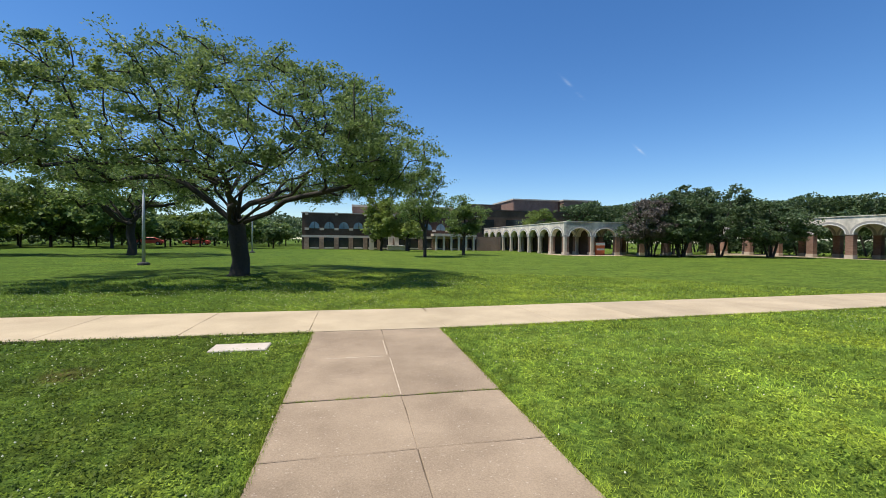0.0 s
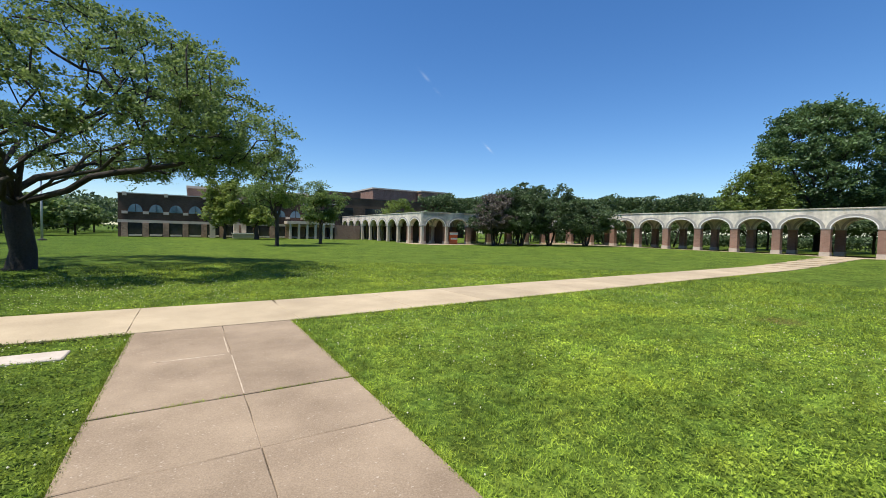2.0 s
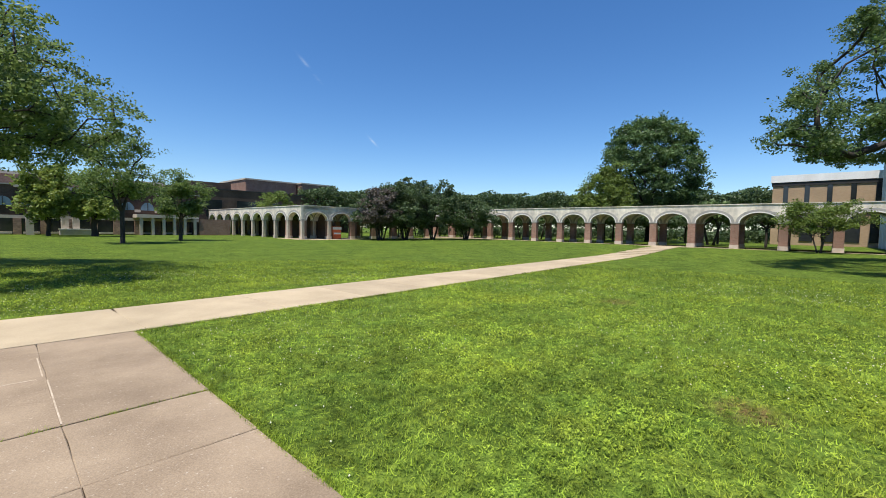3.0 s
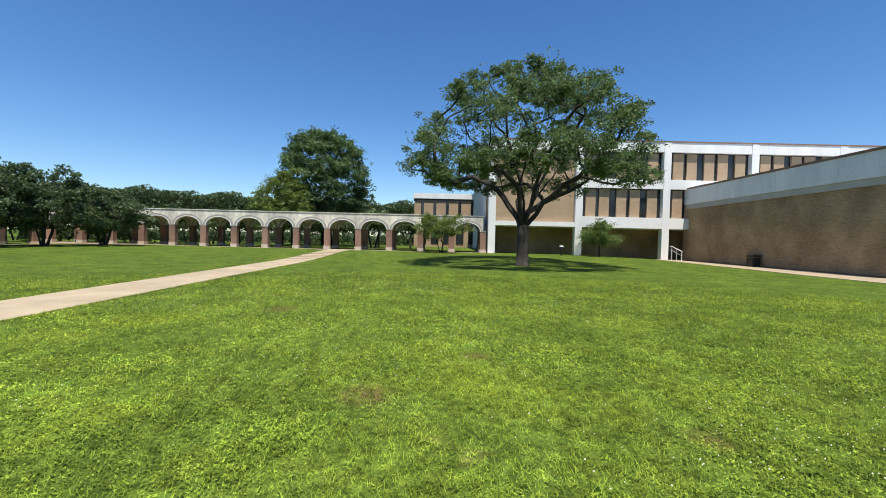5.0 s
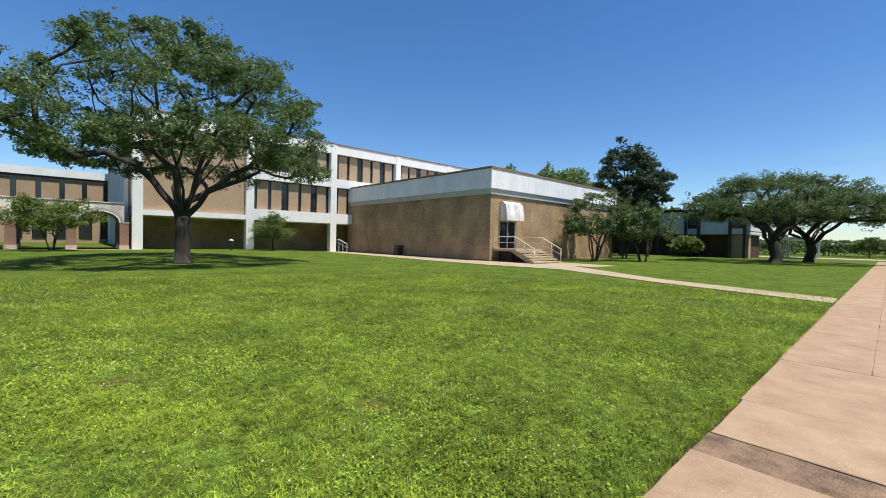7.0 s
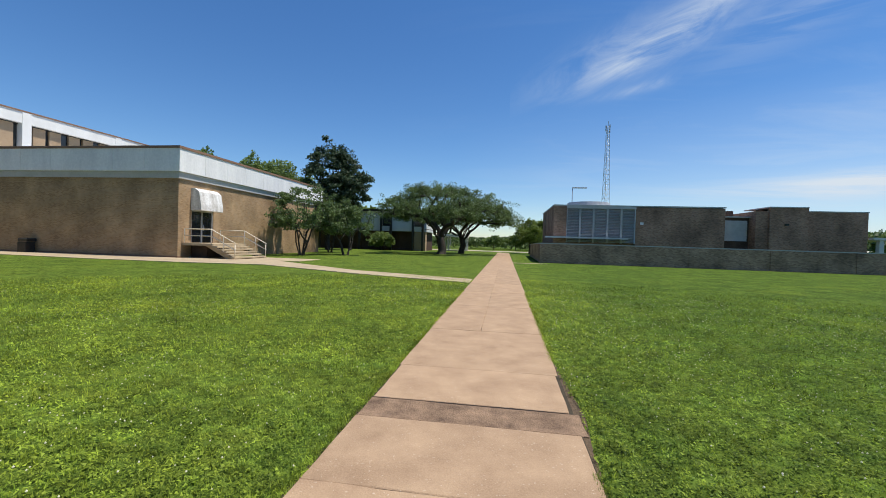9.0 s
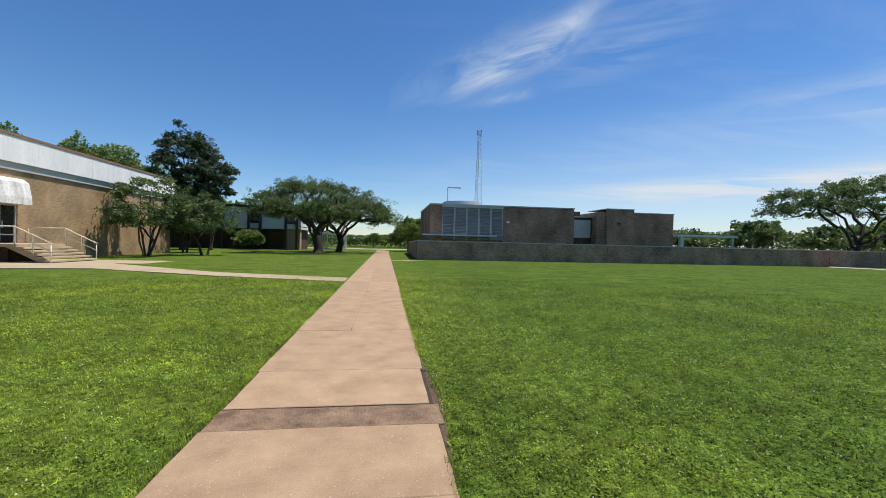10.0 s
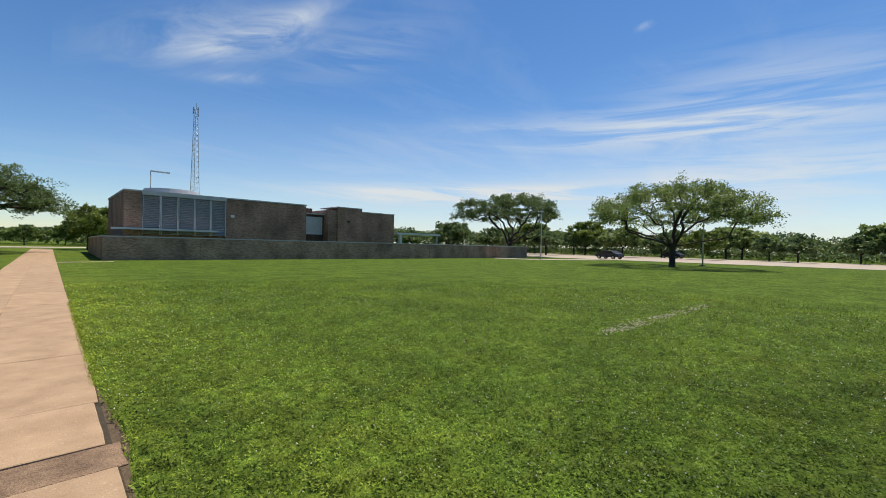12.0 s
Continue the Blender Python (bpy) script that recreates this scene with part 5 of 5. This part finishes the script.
# ---- small things ----
street_lamp((-10.8, 24.5, 0), 4.4, 0, "grey metal lamp post on the lawn")
street_lamp((-10.2, 45.5, 0), 5.0, 0, "grey metal lamp post on the lawn")
street_lamp((-9.3, -62.5, 0), 10.0, -2.0, "tall lamp with one long pale arm behind the brick building")
can = thing("litter_bin", (33.0, -24.6, 0), "brown metal litter bin against the hall's wall", "bin")
boxes("body", M_DARKMETAL, can, (-0.35, 0.35, -0.3, 0.3, 0, 0.75), bevel=0.03)
boxes("lid", M_DARKMETAL, can, (-0.45, 0.3, -0.33, 0.33, 0.78, 1.0), bevel=0.04)
hyd = thing("standpipe", (40.5, -11.6, 0.2), "short dark standpipe on the lawn", "standpipe")
bm = bmesh.new()
tube(bm, [(0, 0, -0.05), (0, 0, 0.7), (0, 0, 0.72), (0, 0, 0.95)], [0.09, 0.08, 0.2, 0.14], 10)
part("body", bm, M_DARKMETAL, hyd)
bm = bmesh.new()
tube(bm, [(0, 0, 0.95), (0, 0, 1.0), (0, 0, 1.07)], [0.22, 0.21, 0.08], 12)
part("cap", bm, M_PANEL, hyd, "pale round cap")
street_lamp((-48.7, -31.8, 0), 6.5, 0, "grey metal lamp post by the parking lot")
street_lamp((-52.4, -13.5, 0), 6.5, 0, "grey metal lamp post by the parking lot")
car((-68, -31, 0), 75, M_CAR, "dark car parked on the pale lot")
car((-96, -30, 0), 70, M_CAR, "dark car parked on the pale lot")
# Two red cars stand in for a low red-roofed structure behind the trunks.
car((-36, 84, 0), 10, M_RED, "red car standing for a low red-roofed structure beyond the trees")
car((-29, 86, 0), 5, M_RED, "red car standing for a low red-roofed structure beyond the trees")
st = thing("food_kiosk", (27.9, 43.4, 0.02), "orange and white kiosk under the arcade", "kiosk")
boxes("body", M_ORANGE, st, (-0.6, 0.6, -0.5, 0.5, 0.0, 1.5), bevel=0.04)
boxes("sign", M_WHITE, st, (-0.6, 0.6, -0.54, -0.5, 1.12, 1.42), label="white sign band")
boxes("counter", M_WHITE, st, (-0.45, 0.5, -0.56, -0.5, 0.55, 0.75), label="white counter front")
lw = tagged(thing("low_wall", (5.6, 60.0, 0), "low pale concrete wall before the brick building", "wall"))
boxes("body", M_PLINTH, lw, (-0.9, 2.2, -0.2, 0.2, -0.1, 0.6), bevel=0.03)
boxes("coping", M_EDGE, lw, (-0.95, 2.25, -0.25, 0.25, 0.6, 0.68))

# ---- paving ----
flat_strip("drive", [(-60, -70), (-62, -30), (-66, 0), (-70, 60)], [(-104, -70), (-104, -30), (-104, 0), (-104, 60)], M_LOT, 0.03, "pale concrete parking lot", "parking lot")
flat_strip("kerb_walk", [(-44.0, -36), (-46, -31), (-52, -29), (-60, -27)], [(-46.5, -38), (-48, -33.5), (-53, -31.5), (-60, -30)], M_LOT, 0.035, "pale concrete lot entrance", "pavement")
flat_strip("side_walk", [(1.4, -16.75), (7, -18.8), (13.5, -22.0), (18, -21.3), (24, -21.2), (43, -21.6)], [(1.4, -18.4), (7.6, -20.7), (15.8, -26.6), (21.4, -24.96), (24, -24.96), (43, -24.96)], M_PALE, 0.03, "pale concrete walk along the hall", "walk")
flat_strip("hall_apron", [(13.6, -26.3), (21.5, -25.3)], [(13.6, -29.6), (21.5, -29.6)], M_PALE, 0.022, "pale concrete apron before the stair", "pavement")
flat_strip("yard_walk", [(-0.62, -35.6), (-3.5, -36.0)], [(-0.62, -36.2), (-3.5, -36.4)], M_PALE, 0.02, "narrow pale paving strip")
flat_strip("arcade_walk", [(41.6, 5.5), (41.6, 42)], [(42.4, 5.5), (42.4, 42)], M_PALE, 0.04, "pale concrete edge along the arcade")
flat_strip("arcade_walk_north", [(23, 41.0), (42, 41.0)], [(23, 40.0), (42, 40.0)], M_PALE, 0.03, "pale concrete edge along the arcade")
flat_strip("cross_drive", [(-20, -82), (40, -82)], [(-20, -90), (40, -90)], M_LOT, 0.03, "pale concrete drive beyond the walk", "drive")
boxes("arcade_step", M_PALE, tagged(thing("entry_step", (41.3, 10.3, 0.1), "pale concrete step up to the arcade", "step"), kind="structure"), (-0.6, 1.2, -2.2, 2.2, -0.2, 0.22))

bed = tagged(boxes("joint_bed", M_SOIL, None, (WALK_W - 0.01, WALK_E + 0.01, -1.6, CROSS_S, -0.05, 0.006), (WALK_W - 0.01, 1.34, -76, -1.6, -0.05, 0.012), (-90, 1.45, CROSS_S - 0.03, CROSS_N + 0.03, -0.05, 0.008), (WALK_W - 0.01, 1.345, -5.6, -3.9, -0.05, 0.009)), "dark soil in the paving joints", "soil", kind="structure")
flat_strip("soil_edge", [(WALK_W + 0.02, -2.8), (WALK_W + 0.02, -3.8), (WALK_W + 0.02, -4.6), (WALK_W + 0.02, -5.3), (WALK_W + 0.02, -6.9)], [(WALK_W, -2.9), (WALK_W - 0.06, -4.0), (WALK_W - 0.11, -4.5), (WALK_W - 0.07, -5.3), (WALK_W, -6.9)], M_EARTH, 0.006, "bare soil along the edge of the walk", "soil")
walkway = tagged(new("walk_long"), "worn pinkish concrete walk of large slabs", "walk", kind="structure")
MID = 0.42
SLAB_TOP = 0.03
joints = [6.7, 3.86, 3.84, 2.845, 0.2, -1.6, -3.05, -4.07]
for k, (b, a) in enumerate(zip(joints, joints[1:])):
    if b - a > 0.2:
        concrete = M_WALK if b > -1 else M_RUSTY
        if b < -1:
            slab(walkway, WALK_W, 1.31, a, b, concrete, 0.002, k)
            continue
        slab(walkway, WALK_W, MID, a + 0.003, b - 0.003, concrete, 0.0012 if b > 6 else 0.002, k)
        slab(walkway, MID, WALK_E, a + 0.003, b - 0.003, concrete, 0.0012 if b > 6 else 0.002, k + 1)
# Two cement joint lines, then a pale scratch lying across the slab.
for x0, x1, y0, y1 in ((MID - 0.006, MID + 0.005, 3.88, 5.1), (MID - 0.03, MID - 0.02, 5.25, 6.0), (-0.33, 0.35, 5.165, 5.183)):
    boxes("joint_filler", M_FILLER, walkway, (x0, x1, y0, y1, 0.0, SLAB_TOP + 0.002), label="pale line of joint cement and slab scratch")
slab(walkway, WALK_W - 0.06, 1.31, -4.53, -4.08, M_PATCH, 0.008, 5, h=0.02)
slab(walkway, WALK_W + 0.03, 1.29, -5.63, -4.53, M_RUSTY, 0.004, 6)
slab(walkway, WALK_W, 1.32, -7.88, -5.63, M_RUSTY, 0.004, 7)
joints = [-7.9, -10.8, -13.85] + [-13.85 - 2.9 * k for k in range(1, 22)]
for k, (b, a) in enumerate(zip(joints, joints[1:])):
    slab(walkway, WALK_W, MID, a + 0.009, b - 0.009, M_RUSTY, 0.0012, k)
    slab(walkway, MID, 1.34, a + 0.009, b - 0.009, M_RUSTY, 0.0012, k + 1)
cross = tagged(new("walk_cross"), "pale concrete walk crossing the lawn to the arcade", "walk", kind="structure")
cuts = [-0.7, 1.45, 3.58] + [3.58 + 1.86 * k for k in range(1, 21)]
west = [-0.7 - 1.86 * k for k in range(0, 48)]
for a, b in zip(cuts, cuts[1:]):
    tile = slab(cross, a, b, CROSS_S, CROSS_N, M_PALE, 0.008, int(a * 7) % 5)
    if a > 1:
        tile.location.y += CROSS_TURN * (0.5 * (a + b) - 1.45)
        tile.rotation_euler.z = CROSS_TURN
for b, a in zip(west, west[1:]):
    slab(cross, a, b, CROSS_S, CROSS_N, M_PALE, 0.01, int(a * 7) % 5)
boxes("joint_filler", M_PALE, cross, (1.38, 1.53, CROSS_S + 0.03, CROSS_N - 0.03, -0.02, 0.026))
cover_ = thing("utility_cover", (-1.5, 5.99, 0), "pale concrete utility cover set in the grass", "cover")
boxes("lid", M_PLINTH, cover_, (-0.36, 0.36, -0.18, 0.18, -0.05, 0.022), bevel=0.012)

# ---- grass ----


def paved(x, y):
    return ((x > WALK_W - 0.09 * np.exp(-((y + 4.5) / 0.9) ** 2) * (0.75 + 0.25 * np.sin(9 * y))) & (x < np.where(y < -1.6, 1.34, WALK_E)) & (y < CROSS_N)) | ((y > CROSS_S + CROSS_TURN * np.maximum(0, x - 1.45)) & (y < CROSS_N + CROSS_TURN * np.maximum(0, x - 1.45))) | ((abs(x + 1.5) < 0.38) & (abs(y - 5.99) < 0.2))


def turf_noise(x, y, cells, seed):
    """Smooth noise between 0 and 1, `cells` to the metre."""
    table = np.random.default_rng(seed).random((128, 128))
    u, v = x * cells, y * cells
    i, j = np.floor(u).astype(int), np.floor(v).astype(int)
    f, g = u - i, v - j
    f, g = f * f * (3 - 2 * f), g * g * (3 - 2 * g)
    a, b = table[i % 128, j % 128], table[(i + 1) % 128, j % 128]
    c, d = table[i % 128, (j + 1) % 128], table[(i + 1) % 128, (j + 1) % 128]
    return (a * (1 - f) + b * f) * (1 - g) + (c * (1 - f) + d * f) * g


def blades(name, n, r0, r1, h0, h1, width, grow, narrow, upright, seed, label, edge=False):
    rng = np.random.default_rng(seed)
    r = r0 + (r1 - r0) * rng.random(n) ** 1.75         # thinning out with distance
    a = rng.random(n) * 2 * math.pi
    x, y = r * np.sin(a), r * np.cos(a) - 0.4
    if edge:
        side_ = rng.integers(0, 4, n)
        along = rng.random(n)
        off = np.abs(rng.normal(size=n)) * 0.05
        x = np.select([side_ == 0, side_ == 1], [WALK_W + 0.035 - off, WALK_E - 0.035 + off], -16 + 38 * along)
        y = np.select([side_ < 2, side_ == 2], [-14 + 20.7 * along, CROSS_S + 0.02 - off], CROSS_N - 0.02 + off)
        keep = ~((side_ == 2) & (x > WALK_W) & (x < WALK_E))
        keep &= ~((side_ == 0) & (y > -6.2) & (y < -3.5))
        x = np.where((side_ == 1) & (y < -1.6), x - 0.05, x)
        y = y + np.where(side_ >= 2, CROSS_TURN * np.maximum(0, x - 1.45), 0)
    else:
        keep = ~paved(x, y)
        if name == "grass":
            keep &= (x > WALK_W) | (rng.random(n) < 0.55)
        else:
            keep &= turf_noise(x, y, 0.9, 5) + 0.5 * (x < WALK_W) + 0.4 * rng.random(n) > 0.68
    x, y = x[keep], y[keep]
    n = len(x)
    dist = np.hypot(x, y)
    tuft = np.ones(n) if edge else 0.35 + 0.9 * turf_noise(x, y, 8.0, 1) + 0.5 * turf_noise(x, y, 2.3, 2)
    h = (h0 + (h1 - h0) * rng.random(n)) * tuft
    s = (width + grow * dist) * rng.uniform(0.6, 1.35, n) * (0.55 + 0.45 * tuft)
    t = rng.random(n) * 2 * math.pi
    tilt = upright + rng.normal(size=n) * 0.45
    d = np.stack([np.cos(t) * np.cos(tilt), np.sin(t) * np.cos(tilt), np.sin(tilt)], 1) * s[:, None]
    e = np.stack([-np.sin(t), np.cos(t), rng.normal(size=n) * 0.35], 1) * s[:, None] * narrow
    p = np.stack([x, y, h], 1)
    v = np.empty((n, 3, 3))
    v[:, 0], v[:, 1], v[:, 2] = p - d * 0.8 - e, p - d * 0.8 + e, p + d * 1.3
    me = bpy.data.meshes.new(name)
    me.vertices.add(3 * n)
    me.vertices.foreach_set("co", v.reshape(-1))
    me.loops.add(3 * n)
    me.loops.foreach_set("vertex_index", np.arange(3 * n))
    me.polygons.add(n)
    me.polygons.foreach_set("loop_start", np.arange(0, 3 * n, 3))
    me.update(calc_edges=True)
    me.materials.append(M_BLADE)
    return tagged(new(name, me), label, "clover" if name == "clover" else "grass", kind="stuff")


blades("grass", 760000, 0.5, 19, 0.006, 0.036, 0.0125, 0.0014, 0.19, 0.75, 1, "short mown grass blades")
blades("clover", 420000, 0.5, 17, 0.014, 0.046, 0.0075, 0.0009, 0.75, 0.0, 2, "low clover leaves among the grass")
blades("grass_fringe", 80000, 1, 2, 0.006, 0.03, 0.026, 0.0, 0.1, 0.8, 3, "longer grass fringing the walks", edge=True)
rng = np.random.default_rng(31)
wv, wf = [], []
for q in range(420):
    u = rng.choice([-0.45, -0.1, 0.05, 0.3, 0.7, 0.95, 1.2, 1.38]) + rng.normal() * 0.06
    x, y, ang, s = u, 3.85 + rng.normal() * 0.012, rng.random() * 6.28, rng.uniform(0.01, 0.03)
    b0 = len(wv)
    wv += [(x - 0.003, y, 0.015), (x + 0.003, y, 0.015), (x + s * math.cos(ang), y + s * math.sin(ang), 0.03 + s * 0.6)]
    wf.append((b0, b0 + 1, b0 + 2))
tagged(soup("joint_weeds", wv, wf, M_BLADE), "small weeds growing in the paving joint", "weeds", kind="stuff")
# pale gravel left in a line on the lawn
rng = np.random.default_rng(21)
gv, gf = [], []
for q in range(420):
    u = rng.choice([0.03, 0.1, 0.2, 0.27, 0.41, 0.48, 0.66, 0.8, 0.93]) + rng.normal() * 0.045
    x, y, s = -8.15 - 6.6 * u, -4.05 + 0.15 * u + rng.normal() * 0.11, rng.uniform(0.01, 0.03)
    b0 = len(gv)
    gv += [(x - s, y, 0), (x, y - s, 0), (x + s, y, 0), (x, y + s, 0), (x, y, s * 0.5 + 0.012)]
    gf += [(b0, b0 + 1, b0 + 4), (b0 + 1, b0 + 2, b0 + 4), (b0 + 2, b0 + 3, b0 + 4), (b0 + 3, b0, b0 + 4)]
tagged(soup("gravel", gv, gf, M_PLINTH), "line of pale gravel scattered in the grass", "gravel", kind="stuff")
rng = np.random.default_rng(9)
n = 15000
r = np.sqrt(rng.random(n)) * 14 + 1.2
a = rng.random(n) * 2 * math.pi
fx, fy = r * np.sin(a), r * np.cos(a) - 0.4
clump = np.sin(fx * 0.9 + 2) * np.sin(fy * 0.7 + 1) + rng.random(n) * 1.2 + 0.6 * (fx < -0.6) - 0.25 * (fx > 1)
ok = ~paved(fx, fy) & (clump > 0.55)
fx, fy = fx[ok], fy[ok]
fv, ff = [], []
for q, (x, y) in enumerate(zip(fx, fy)):
    s, z = rng.uniform(0.005, 0.009), rng.uniform(0.046, 0.062)
    b0 = len(fv)
    fv += [(x - s, y, z), (x, y - s, z), (x + s, y, z), (x, y + s, z), (x, y, z + s * 1.3), (x, y, z - s)]
    ff += [(b0, b0 + 1, b0 + 4), (b0 + 1, b0 + 2, b0 + 4), (b0 + 2, b0 + 3, b0 + 4), (b0 + 3, b0, b0 + 4), (b0 + 1, b0, b0 + 5), (b0 + 2, b0 + 1, b0 + 5), (b0 + 3, b0 + 2, b0 + 5), (b0, b0 + 3, b0 + 5)]
tagged(soup("clover_flowers", fv, ff, M_CLOVER), "small white clover flowers in the lawn", "flowers", kind="stuff")
